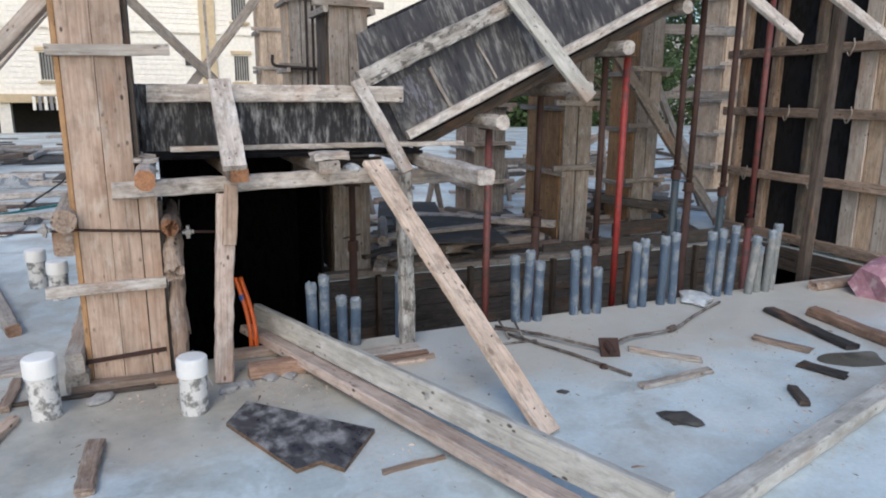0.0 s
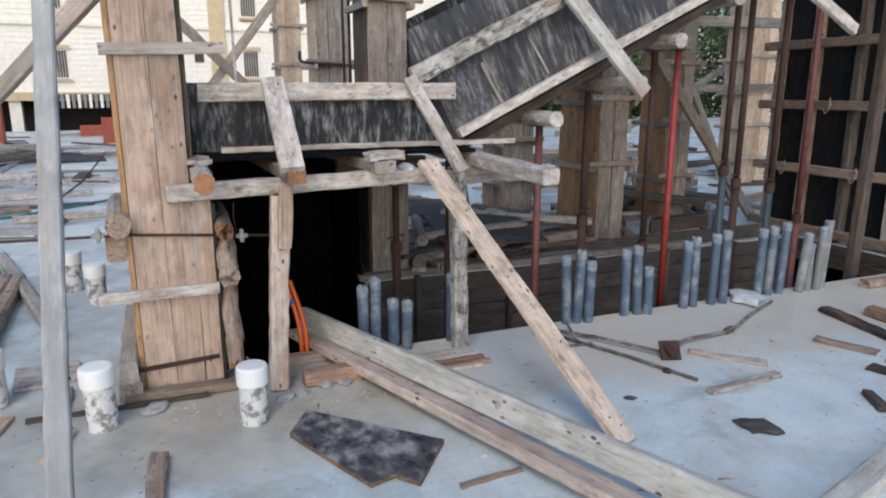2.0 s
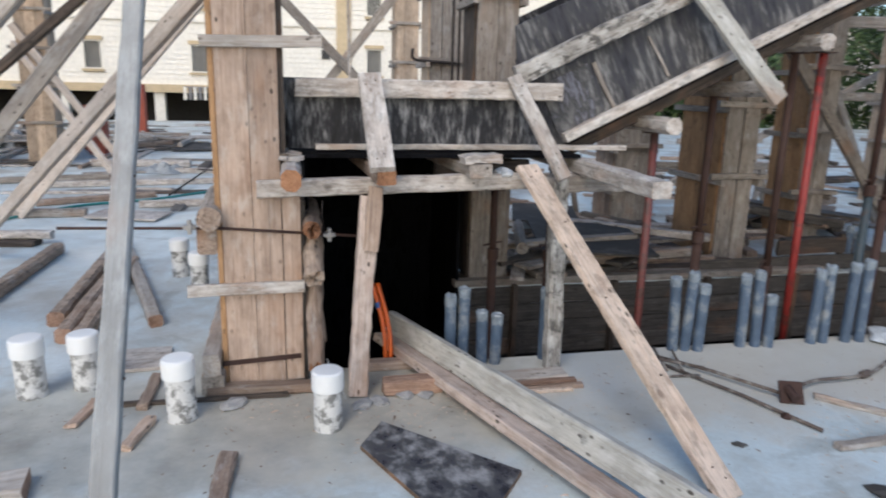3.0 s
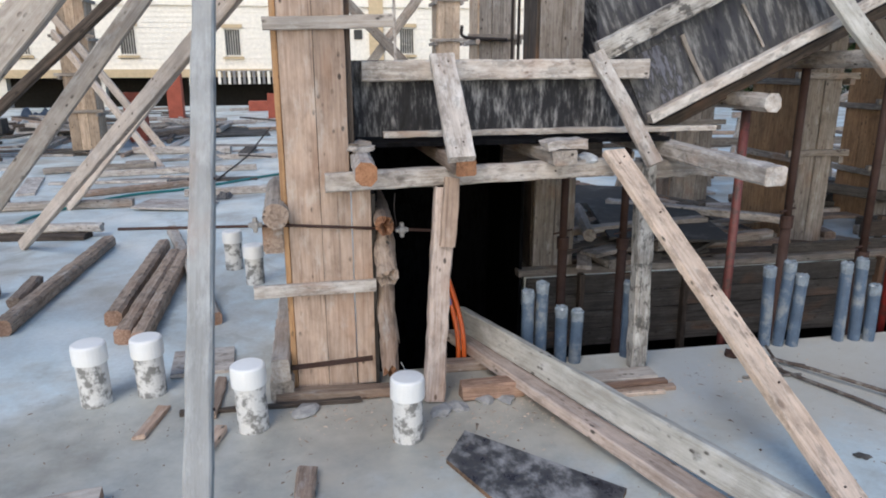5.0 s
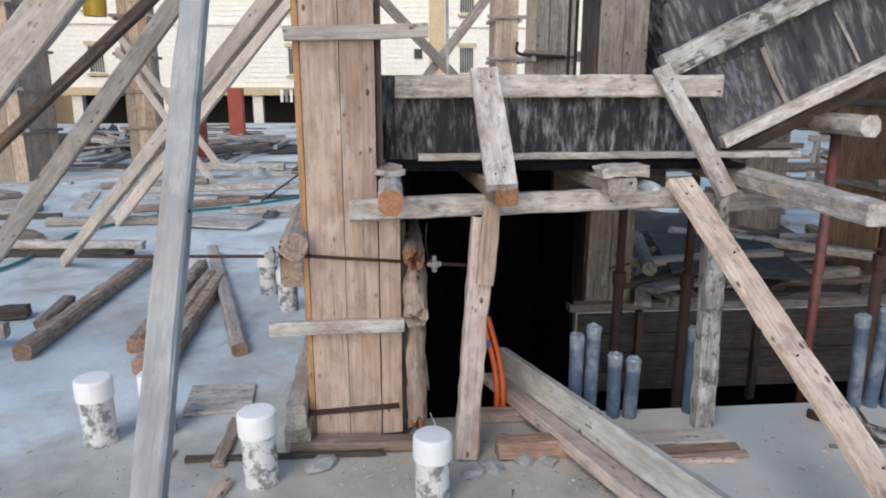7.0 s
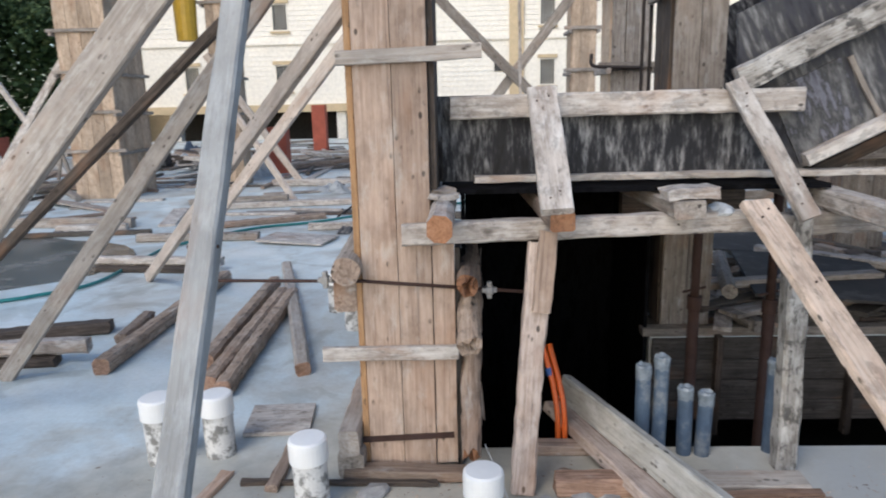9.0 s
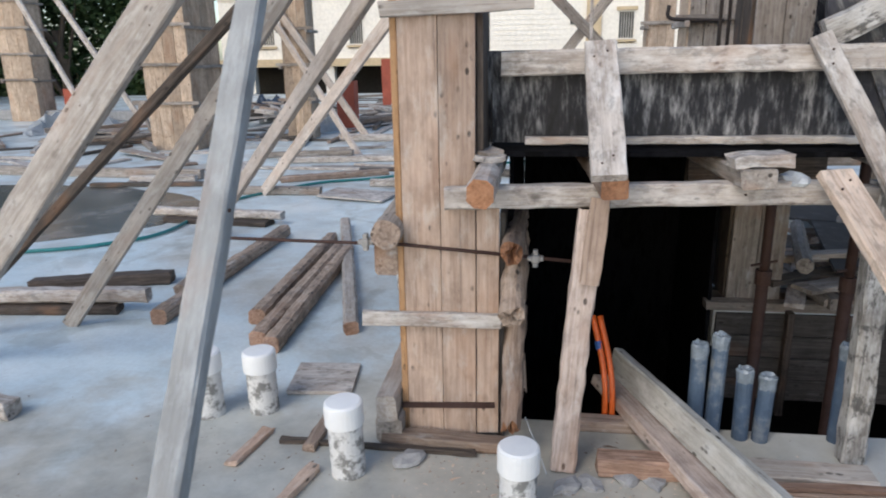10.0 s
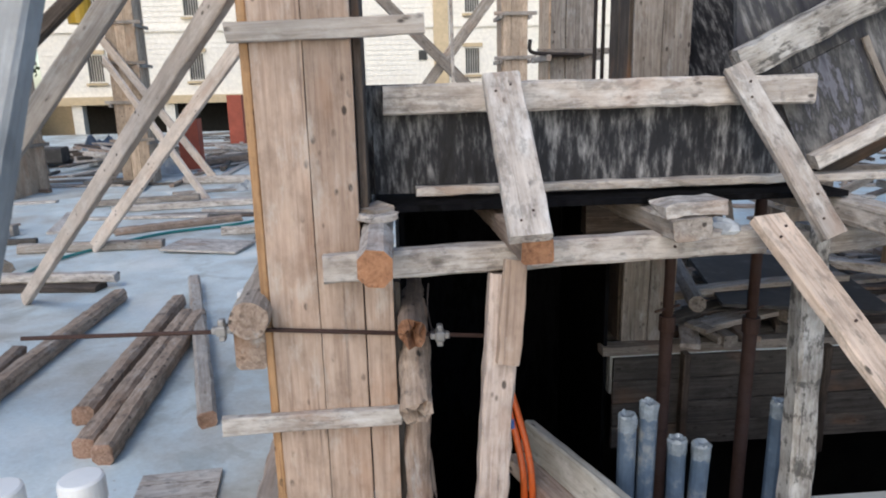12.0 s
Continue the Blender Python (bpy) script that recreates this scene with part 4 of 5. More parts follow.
    part("foot_plate", box(x - 0.06, y - 0.06, z0, x + 0.06, y + 0.06, z0 + 0.006), RUST, p)


DEEP = -2.9
prop(2.275, 0.32, DEEP, 1.21, DARK_RED, "dark red adjustable steel prop under a joist", DARK_RED, -0.6)
prop(2.80, 0.60, DEEP, 1.41, RUST, "rusty dark steel prop under a joist", joint=0.55)
prop(3.30, 0.34, DEEP, 1.67, RED_STEEL, "bright red adjustable steel prop under a joist", joint=-0.3)
prop(3.22, 0.47, DEEP, 1.67, RUST, "rusty dark steel prop beside a red one", joint=0.35)
prop(3.93, 0.50, DEEP, 2.10, RUST, "tall dark steel prop under the stair shutter", BLUE_STEEL, 0.85)
prop(4.06, 0.50, DEEP, 2.16, RUST, "tall rusty steel prop under the stair shutter", RUST, 0.75)
prop(4.40, 0.50, DEEP, 2.20, RUST, "tall rusty steel prop with dark base", BLUE_STEEL, 0.70)
prop(4.66, 0.45, DEEP, 2.30, DARK_RED, "tall worn red steel prop near the wall shutter", DARK_RED, 0.45)
prop(1.555, 0.92, DEEP, 0.815, RUST, "dark steel prop under the landing", joint=0.4)
prop(1.905, 0.85, DEEP, 1.075, RUST, "dark steel prop beside the landing", joint=0.4)
timber("dark_post", (5.02, 0.24, -2.9), (5.20, 0.30, 2.6), 0.08, 0.08, WOOD_DARK, "dark upright timber before the wall shutter", "post", roll=90)


# ---- far wall of the pit ----
def pit_lining():
    lin = base("pit_edge_lining", (2.6, 1.5, 0), "grey timber boards lining the far side of the pit, coloured for shade", "formwork")
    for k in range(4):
        # The lining's shade is in this darker board colour.
        timber("board", (1.51, 1.485, -0.07 - 0.135 * k), (5.9, 1.485, -0.07 - 0.135 * k), 0.025, 0.128, WOOD_DULL_SHADED, parent=lin, worn=0.004)
    for x in (1.9, 2.7, 3.5, 4.3, 5.1):
        timber("stud", (x, 1.455, 0.02), (x, 1.455, -0.62), 0.04, 0.06, WOOD_DARK, parent=lin)
    timber("top_rail", (1.45, 1.53, 0.03), (4.6, 1.52, 0.03), 0.09, 0.05, WOOD_GREY, parent=lin, worn=0.005)


pit_lining()


# ---- other columns ----
def column_form(x0, y0, w, d, z0, z1, front, side, battens, label, boards=3, far=False):
    c = base("column_formwork", (x0 + w / 2, y0 + d / 2, z0), label, "formwork", "column shutters")
    bw = w / boards
    for k in range(boards):
        timber("board", (x0 + bw * (k + 0.5), y0, z0), (x0 + bw * (k + 0.5), y0, z1), 0.025, bw - 0.004, front if k % 2 == 0 else WOOD_GREY if not far else front, roll=90, parent=c, worn=0.0015)
    for k in range(boards):
        dw = d / boards
        timber("board", (x0, y0 + dw * (k + 0.5) + 0.014, z0), (x0, y0 + dw * (k + 0.5) + 0.014, z1), dw - 0.004, 0.025, side, roll=90, parent=c, worn=0.0015)
    part("back", box(x0 + 0.014, y0 + d - 0.03, z0, x0 + w, y0 + d, z1), side, c)
    for k in range(boards):
        dw = (d - 0.046) / boards
        timber("board", (x0 + w - 0.016, y0 + 0.014 + dw * (k + 0.5), z0), (x0 + w - 0.016, y0 + 0.014 + dw * (k + 0.5), z1), dw - 0.004, 0.025, front, roll=90, parent=c, worn=0.0015)
    for z in battens:
        timber("batten", (x0 - 0.12, y0 - 0.034, z), (x0 + w + 0.12, y0 - 0.034, z + RNG.uniform(-0.01, 0.01)), 0.04, 0.05, WOOD_GREY, parent=c)
        timber("batten", (x0 + w + 0.018, y0 - 0.10, z - 0.05), (x0 + w + 0.018, y0 + d + 0.1, z - 0.05), 0.04, 0.05, WOOD_GREY, parent=c)
        timber("batten", (x0 - 0.034, y0 - 0.10, z - 0.05), (x0 - 0.034, y0 + d + 0.1, z - 0.05), 0.04, 0.05, WOOD_GREY, parent=c)


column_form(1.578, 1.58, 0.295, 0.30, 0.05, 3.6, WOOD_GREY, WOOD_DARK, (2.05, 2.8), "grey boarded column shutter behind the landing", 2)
column_form(1.74, 4.0, 0.37, 0.42, 0.0, 4.2, WOOD_GREY, WOOD_YELLOW, (1.7, 2.4, 3.0), "two-tone column shutter farther behind the landing")
column_form(3.86, 1.96, 0.30, 0.64, 0.0, 2.0, WOOD_GREY, WOOD_RUSSET, (0.75, 1.35), "brown and grey column shutter beyond the pit", 2)
column_form(3.78, 3.75, 0.42, 0.45, 0.0, 1.9, WOOD_GREY, WOOD_BROWN, (0.4, 0.85, 1.3), "brown column shutter beyond the pit")
column_form(5.22, 2.65, 0.30, 0.45, 0.0, 2.6, WOOD_GREY, WOOD_RUSSET, (0.5, 1.1, 1.7), "brown column shutter with side battens beyond the stair", 2)
column_form(8.32, 4.62, 0.50, 0.45, 0.0, 4.2, WOOD_YELLOW, WOOD_YELLOW, (0.4, 0.9, 1.4, 1.9, 2.4, 2.9), "yellow boarded column shutter far across the slab", 3, True)
column_form(2.0, 8.0, 0.36, 0.4, 0.0, 5.0, WOOD_YELLOW, WOOD_YELLOW, (0.6, 1.2, 1.8, 2.4, 3.0), "yellow boarded column shutter in front of the pale building", 3, True)
column_form(-5.72, 8.05, 0.78, 1.1, 0.0, 5.0, WOOD_YELLOW, WOOD_YELLOW, (0.75, 1.35, 1.95, 2.55, 3.15), "broad yellow boarded column shutter across the slab", 4, True)
column_form(-3.95, 9.5, 0.46, 0.42, 0.0, 5.5, WOOD_YELLOW, WOOD_YELLOW, (0.7, 1.3, 1.9, 2.5, 3.1), "yellow boarded column shutter across the slab", 3, True)
column_form(-12.35, 13.1, 0.78, 0.6, 0.0, 5.5, WOOD_YELLOW, WOOD_TAN, (1.0, 1.6, 2.2, 2.8, 3.4), "tall yellow column shutter near the trees", 3, True)


# ---- wall shutter beside the stair ----
def wall_shutter():
    X, Y0, Y1 = 6.0, 0.10, 2.05
    w = base("wall_formwork", (X, 1.0, 0), "tall black plywood wall shutter with a timber grid", "formwork")
    part("panel", box(X + 0.10, 0.50, -0.1, X + 0.12, Y1, 3.4), PLY_WALL, w, "black film-faced panel")
    for y in (1.14, 1.60, 2.0):
        timber("stud", (X + 0.055, y, -0.05), (X + 0.055, y, 3.4), 0.075, 0.09, WOOD_DULL_SHADED if y < 1.5 else WOOD_BROWN, roll=90, parent=w, worn=0.004)
    for z in (0.08, 0.66, 1.27, 1.84, 2.42):
        timber("rail", (X - 0.03, Y0 - 0.1, z), (X - 0.03, Y1 + 0.08, z), 0.07, 0.085, WOOD_BROWN, parent=w, worn=0.006)
    for y, wd, dx, mat in ((0.615, 0.15, 0.02, WOOD_RAKE), (0.455, 0.16, 0.035, WOOD_YELLOW), (0.285, 0.17, 0.025, WOOD_RAKE), (0.115, 0.16, 0.04, WOOD_TAN)):
        timber("edge_board", (X + dx, y, -0.05), (X + dx, y, 3.4), wd, 0.03, mat, "pale edge board", roll=90, parent=w)


wall_shutter()
for z in (-0.055, -0.165):
    timber("edge_board", (5.905, 0.19, z), (5.905, 1.44, z), 0.03, 0.105, WOOD_DARK, "dark board lining the end of the pit", "board", group="pit end boards")
for y, z in ((0.72, 1.86), (1.30, 1.29), (0.66, 1.29), (0.95, 0.68), (1.72, 0.68)):
    thing("tie_wire", tube_mesh(smooth_path([(5.925, y, z + 0.05), (5.90, y - 0.03, z - 0.01), (5.915, y + 0.02, z - 0.09), (5.93, y + 0.06, z - 0.05)]), 0.006, 6), WOOD_GREY, "loop of tie wire round a shutter rail", "wire", group="tie wires")

# ---- raking braces on the open side ----
RAKE = "raking braces"
fixed = timber("raking_brace", (-0.145, -1.88, 0.0), (-0.140, 0.02, 2.90), 0.057, 0.045, WOOD_ASH, "pale grey raking brace leaning to the column", "brace", group=RAKE, roll=0)
nailed(fixed, 3.47, 0.0285, (0.10, 0.006), (0.24, -0.008), (0.40, 0.004), (0.58, -0.006), side=True)
fixed = timber("raking_brace", (-2.28, 3.00, 0.02), (-0.06, 0.58, 1.905), 0.04, 0.095, WOOD_BRACE, "pale raking brace running down to the slab", "brace", group=RAKE)
nailed(fixed, 3.79, 0.02, (0.08, 0.02), (0.35, -0.02), (0.70, 0.01), side=True)
timber("raking_brace", (-2.46, 4.60, 0.02), (-0.10, 3.24, 2.44), 0.04, 0.115, WOOD_BRACE, "pale raking brace running down to the slab", "brace", group=RAKE)
fixed = timber("raking_brace", (-2.13, 0.93, 0.0), (-0.02, 0.95, 2.58), 0.04, 0.085, WOOD_RAKE, "grey raking brace on the open slab", "brace", group=RAKE)
nailed(fixed, 3.33, 0.02, (0.15, 0.02), (0.45, -0.02), side=True)
timber("raking_brace", (-2.74, 0.70, 0.0), (-0.10, 0.79, 2.34), 0.055, 0.045, WOOD_DARK, "dark thin raking pole", "brace", group=RAKE)
fixed = timber("raking_brace", (-2.54, 0.41, 0.0), (-0.20, 0.085, 2.41), 0.05, 0.15, WOOD_RAKE, "broad pale raking brace", "brace", group=RAKE)
nailed(fixed, 3.38, 0.025, (0.12, 0.03), (0.30, -0.03), (0.52, 0.02), (0.66, -0.04), side=True)

# ---- loose timbers on the open slab ----
LOOSE = "loose timbers on the slab"


def lying(p0, p1, w, h, mat, label, z=None):
    zz = h / 2 if z is None else z
    ob = timber("lying_timber", (p0[0], p0[1], zz), (p1[0], p1[1], zz), w, h, mat, label, "timber", group=LOOSE, worn=0.006, ragged=0.02, chamfer=0.2)
    if mat in (WOOD_LOG, WOOD_RAKE):
        ob.data.materials.append(WOOD_SILL)
        for face in ob.data.polygons[-2:]:
            face.material_index = 1


lying((-1.13, 2.75), (-1.06, 1.03), 0.09, 0.09, WOOD_LOG, "brown squared timber lying on the slab")
lying((-0.985, 2.42), (-0.935, 0.74), 0.085, 0.09, WOOD_LOG, "split brown timber lying beside another")
lying((-0.905, 2.40), (-0.835, 0.67), 0.085, 0.09, WOOD_LOG, "split brown timber lying beside another")
lying((-0.490, 0.94), (-1.18, 3.3), 0.085, 0.075, WOOD_RAKE, "long grey timber lying across the slab")
lying((-1.60, 2.95), (-1.62, 0.98), 0.10, 0.09, WOOD_LOG, "grey timber lying across the slab")
lying((-3.14, 4.62), (-1.81, 4.63), 0.10, 0.09, WOOD_GREY, "grey timber lying far back on the slab")
lying((-3.05, 3.43), (-1.74, 3.31), 0.10, 0.07, WOOD_PALE, "pale timber lying on a dark board", 0.085)
lying((-2.9, 3.38), (-1.85, 3.26), 0.16, 0.048, WOOD_DARK, "dark board under a pale timber")
lying((-2.95, 9.33), (-1.35, 9.14), 0.16, 0.12, WOOD_PALE, "thick pale timber far back on the slab")
lying((-2.40, 7.21), (-1.25, 7.32), 0.14, 0.05, WOOD_PALE, "pale board far back on the slab")
lying((-2.55, 5.33), (-1.36, 5.94), 0.13, 0.07, WOOD_BROWN, "dark brown timber beside the hose")
lying((-2.75, 1.10), (-1.78, 1.20), 0.10, 0.08, WOOD_PALE, "pale board lying on a dark one", 0.10)
lying((-2.70, 1.08), (-1.95, 1.16), 0.12, 0.055, WOOD_DARK, "dark board under a pale one")
lying((-2.77, 1.45), (-1.92, 1.71), 0.12, 0.08, WOOD_DARK, "dark wet timber on the slab")
lying((-1.74, 1.45), (-1.79, 1.95), 0.08, 0.07, WOOD_BROWN, "short brown timber on the slab")
lying((-2.30, 0.02), (-1.68, -0.04), 0.10, 0.08, WOOD_PALE, "pale sawn block lying on the slab")
lying((-0.30, -0.26), (-0.36, -0.52), 0.05, 0.03, WOOD_TAN, "small brown offcut by the pipes")

# ---- timbers and steel on the near slab ----
timber("edge_timber", (1.95, -1.98, 0.035), (4.3, -1.32, 0.032), 0.095, 0.064, WOOD_PLANK, "long grey timber lying on the near slab", "timber", worn=0.004)
lying((4.10, -0.30), (3.96, -1.04), 0.09, 0.035, WOOD_WET, "dark wet timber on the slab")
lying((4.30, -0.47), (4.22, -1.12), 0.09, 0.065, WOOD_SILL, "brown timber on the slab")
lying((3.57, -0.67), (3.70, -0.98), 0.06, 0.03, WOOD_BROWN, "splintered brown offcut on the slab")
lying((3.48, -1.07), (3.56, -1.30), 0.085, 0.022, WOOD_WET, "dark thin plywood offcut on the slab")
lying((3.18, -1.28), (3.07, -1.46), 0.05, 0.03, WOOD_DARK, "small dark timber offcut on the slab")
thing("steel_rod", tube_mesh([(2.22, 0.06, 0.012), (2.40, -0.24, 0.03), (2.58, -0.54, 0.03)], 0.0095, 8), ROD_STEEL, "rusty threaded rod lying on the slab", "rod", smooth=True)
thing("steel_rod", tube_mesh([(2.22, -0.08, 0.012), (2.40, -0.50, 0.015), (2.53, -0.87, 0.012)], 0.0095, 8), ROD_STEEL, "rusty threaded rod with a nut", "rod", smooth=True)
thing("steel_rod", tube_mesh(smooth_path([(2.62, -0.56, 0.045), (2.85, -0.44, 0.03), (3.20, -0.40, 0.02), (3.55, -0.22, 0.015), (3.92, -0.05, 0.012)]), 0.0095, 8), ROD_STEEL, "bent rusty rod lying on the slab", "rod", smooth=True)


thing("rod_nut", tube_mesh([(3.17, -0.405, 0.022), (3.23, -0.385, 0.022)], 0.02, 8), ROD_STEEL, "cement-caked nut on the bent rod", "nut")
for a, b in (((2.12, -0.04, 0.045), (2.42, -0.16, 0.012)), ((2.20, -0.16, 0.012), (2.24, 0.06, 0.05)), ((2.28, -0.18, 0.012), (2.33, 0.02, 0.045)), ((2.05, -0.22, 0.01), (2.34, -0.24, 0.01))):
    thing("steel_rod", tube_mesh([a, b], 0.007, 7), ROD_STEEL, "short rusty rod in the small tangle by the pit", "rod", group="tangled short rods", smooth=True)
thing("wet_patch", slab_polygon([(3.84 + (0.19 + 0.04 * math.sin(k * math.pi / 6)) * math.cos(k * math.pi / 18), -1.13 + (0.12 + 0.03 * math.cos(k * math.pi / 9 + 1)) * math.sin(k * math.pi / 18)) for k in range(36)], 0.001, 0.003), WET, "wet dark patch on the near slab", "patch", kind="structure")


# ---- pale building beyond the site ----
def building():
    V = 27.0
    b = base("apartment_building", (2.0, V + 3, -1.0), "cream clapboard-faced building with barred windows and open dark ground floor", "building")
    U0, U1 = -13.2, 13.0
    windows = [(-11.4, 1.85), (-11.4, 4.30), (-7.5, 1.85), (-3.5, 1.80), (3.6, 1.87), (7.4, 1.87), (-7.5, 4.30), (-3.5, 4.30), (3.6, 4.28), (7.4, 4.28)]
    # wall in courses of cladding, broken at the windows
    def clear(z0, z1):
        cuts = sorted((u, u + 0.66) for u, z in windows if z < z1 - 0.02 and z + 1.08 > z0 + 0.02)
        spans, at = [], U0
        for a, c in cuts:
            spans.append((at, a))
            at = c
        spans.append((at, U1))
        return spans
    boards = bmesh.new()
    z = 1.30
    while z < 9.5:
        for a, c in clear(z, z + 0.2):
            lo = [boards.verts.new(p) for p in ((a, V - 0.016, z), (c, V - 0.016, z), (c, V, z + 0.195), (a, V, z + 0.195))]
            boards.faces.new(lo)
            under = [boards.verts.new(p) for p in ((a, V + 0.01, z), (c, V + 0.01, z))]
            boards.faces.new((lo[1], lo[0], under[0], under[1]))
        z += 0.2
    tagged(part("cladding", boards, CREAM, b, "cream horizontal cladding"), kind="stuff")
    part("wall_core", box(U0, V + 0.25, 1.30, U1, V + 8, 9.6), CREAM, b)
    part("floor_band", box(U0 - 0.1, V - 0.20, 0.98, U1 + 0.1, V + 8, 1.30), CREAM_DARK, b, "ochre storey band")
    part("string_course", box(U0, V - 0.10, 3.75, U1, V - 0.032, 3.90), CREAM, b)
    # A near-black wall stands for the shadow inside the open ground floor.
    part("ground_wall", box(U0, V + 2.5, -4.0, U1, V + 8, 0.98), SHADE, b, "recessed ground floor with shade in its colour")
    part("corner_pilaster", box(2.35, V - 0.12, 1.30, 2.95, V - 0.033, 9.6), CREAM_DARK, b)
    part("roof", box(U0 - 0.4, V - 0.5, 9.6, U1 + 0.4, V + 8.4, 9.9), CREAM_DARK, b)
    for u in (-12.2, -8.6, -5.0, -1.4, 2.2, 5.8, 9.4, 12.6):
        part("ground_column", box(u, V - 0.05, -4.0, u + 0.4, V + 0.35, 0.98), CREAM, b)
    for u, z in windows:
        win = part("window", box(u + 0.04, V + 0.10, z + 0.04, u + 0.62, V + 0.12, z + 1.04), PANE, b)
        fr = bmesh.new()
        for q in ((u, z, u + 0.04, z + 1.08), (u + 0.62, z, u + 0.66, z + 1.08), (u + 0.04, z, u + 0.62, z + 0.04), (u + 0.04, z + 1.04, u + 0.62, z + 1.08)):
            piece = bmesh.ops.create_cube(fr, size=1.0)["verts"]
            bmesh.ops.scale(fr, vec=(q[2] - q[0], 0.16, q[3] - q[1]), verts=piece)
            bmesh.ops.translate(fr, vec=((q[0] + q[2]) / 2, V + 0.04, (q[1] + q[3]) / 2), verts=piece)
        part("frame", fr, CREAM, win)
        part("sill", box(u - 0.08, V - 0.12, z - 0.10, u + 0.74, V - 0.032, z - 0.02), CREAM_DARK, win)
        part("lintel", box(u - 0.08, V - 0.10, z + 1.10, u + 0.74, V - 0.032, z + 1.24), CREAM_DARK, win)
        for k in range(6):
            x = u + 0.09 + k * 0.096
            part("bar", box(x - 0.019, V - 0.02, z + 0.02, x + 0.019, V + 0.01, z + 1.06), BAR, win)
    part("small_vent", box(1.72, V - 0.06, 2.48, 2.06, V - 0.034, 2.86), BAR, b, "dark square vent")
    aw = part("awning", box(-3.75, V - 0.9, 1.20, -1.45, V - 0.21, 1.24), AWNING, b, "grey striped awning")
    for k in range(12):
        part("stripe", box(-3.74 + k * 0.19, V - 0.93, 0.72, -3.74 + k * 0.19 + 0.11, V - 0.90, 1.22), AWNING if k % 2 else CREAM, aw)


building()


# ---- trees ----
def tree(x, y, h, spread, seed, label):
    rng = random.Random(seed)
    t = base("tree", (x, y, -4.0), label, "tree", "trees beyond the site")
    trunk = bmesh.new()
    def limb(p, q, r0, r1):
        n = 7
        a, c = Vector(p), Vector(q)
        d = (c - a).normalized()
        s = d.orthogonal().normalized()
        w = d.cross(s)
        rows = []
        for pt, r in ((a, r0), ((a + c) / 2 + Vector((rng.uniform(-.15, .15), rng.uniform(-.15, .15), 0)), (r0 + r1) / 2), (c, r1)):
            rows.append([trunk.verts.new(pt + (s * math.cos(k * 2 * math.pi / n) + w * math.sin(k * 2 * math.pi / n)) * r) for k in range(n)])
        for e, f in zip(rows, rows[1:]):
            for k in range(n):
                trunk.faces.new((e[k], e[(k + 1) % n], f[(k + 1) % n], f[k]))
    limb((x, y, -4), (x, y, h * 0.35), 0.3, 0.18)
    tips = []
    for k in range(9):
        a = rng.uniform(0, 2 * math.pi)
        r = spread * rng.uniform(0.3, 0.95)
        tip = (x + r * math.cos(a), y + r * math.sin(a), h * rng.uniform(0.25, 1.0))
        limb((x, y, h * rng.uniform(-0.1, 0.33)), tip, 0.10, 0.03)
        tips.append(tip)
    part("trunk", trunk, BARK, t)
    verts, faces = [], []
    for c in range(130):
        base_tip = Vector(rng.choice(tips))
        centre = base_tip + Vector((rng.gauss(0, spread * 0.28), rng.gauss(0, spread * 0.28), rng.gauss(0, h * 0.13)))
        if centre.z < -1.5:
            continue
        for _ in range(60):
            p = centre + Vector((rng.gauss(0, 0.28), rng.gauss(0, 0.28), rng.gauss(0, 0.22)))
            d = Vector((rng.uniform(-1, 1), rng.uniform(-1, 1), rng.uniform(-0.7, 0.5))).normalized()
            e = d.orthogonal().normalized() * rng.uniform(0.05, 0.09)
            d = d * rng.uniform(0.12, 0.22)
            i = len(verts)
            verts += [tuple(p), tuple(p + d * 0.5 + e), tuple(p + d), tuple(p + d * 0.5 - e)]
            faces.append((i, i + 1, i + 2, i + 3))
    me = bpy.data.meshes.new("crown")
    me.from_pydata(verts, [], faces)
    me.materials.append(LEAF)
    part("crown", me, LEAF, t)


tree(-22.5, 20, 6.5, 3.6, 1, "dark green leafy tree beyond the slab")
tree(-19.5, 25, 7.5, 3.6, 2, "dark green leafy tree beyond the slab")
tree(-18.0, 29, 7.5, 3.4, 3, "dark green leafy tree beside the pale building")
tree(-24.0, 19, 7.0, 4.0, 4, "dark green leafy tree beyond the slab")
tree(15.0, 28, 9.0, 3.6, 5, "dark green leafy tree behind the stair shutter")
tree(22.0, 26, 8.0, 4.0, 6, "dark green leafy tree seen past the props")
tree(27.5, 22, 8.0, 4.2, 8, "dark green leafy tree seen past the props")


def leafy_hedge(seed, count, x0, y0, dx, dy, high):
    rng = random.Random(seed)
    verts, faces = [], []
    for _ in range(count):
        a = rng.random()
        p = Vector((x0 + dx * a + rng.gauss(0, 0.4), y0 + dy * a + rng.gauss(0, 0.7), rng.uniform(-1.5, high + 1.5 * math.sin(a * 19))))
        d = Vector((rng.uniform(-1, 1), rng.uniform(-1, 1), rng.uniform(-0.7, 0.5))).normalized()
        e = d.orthogonal().normalized() * rng.uniform(0.08, 0.14)
        d = d * rng.uniform(0.2, 0.34)
        i = len(verts)
        verts += [tuple(p), tuple(p + d * 0.5 + e), tuple(p + d), tuple(p + d * 0.5 - e)]
        faces.append((i, i + 1, i + 2, i + 3))
    me = bpy.data.meshes.new("hedge")
    me.from_pydata(verts, [], faces)
    me.materials.append(LEAF)
    tagged(new("hedge", me), "dense dark green foliage along the boundary", "hedge", kind="stuff")


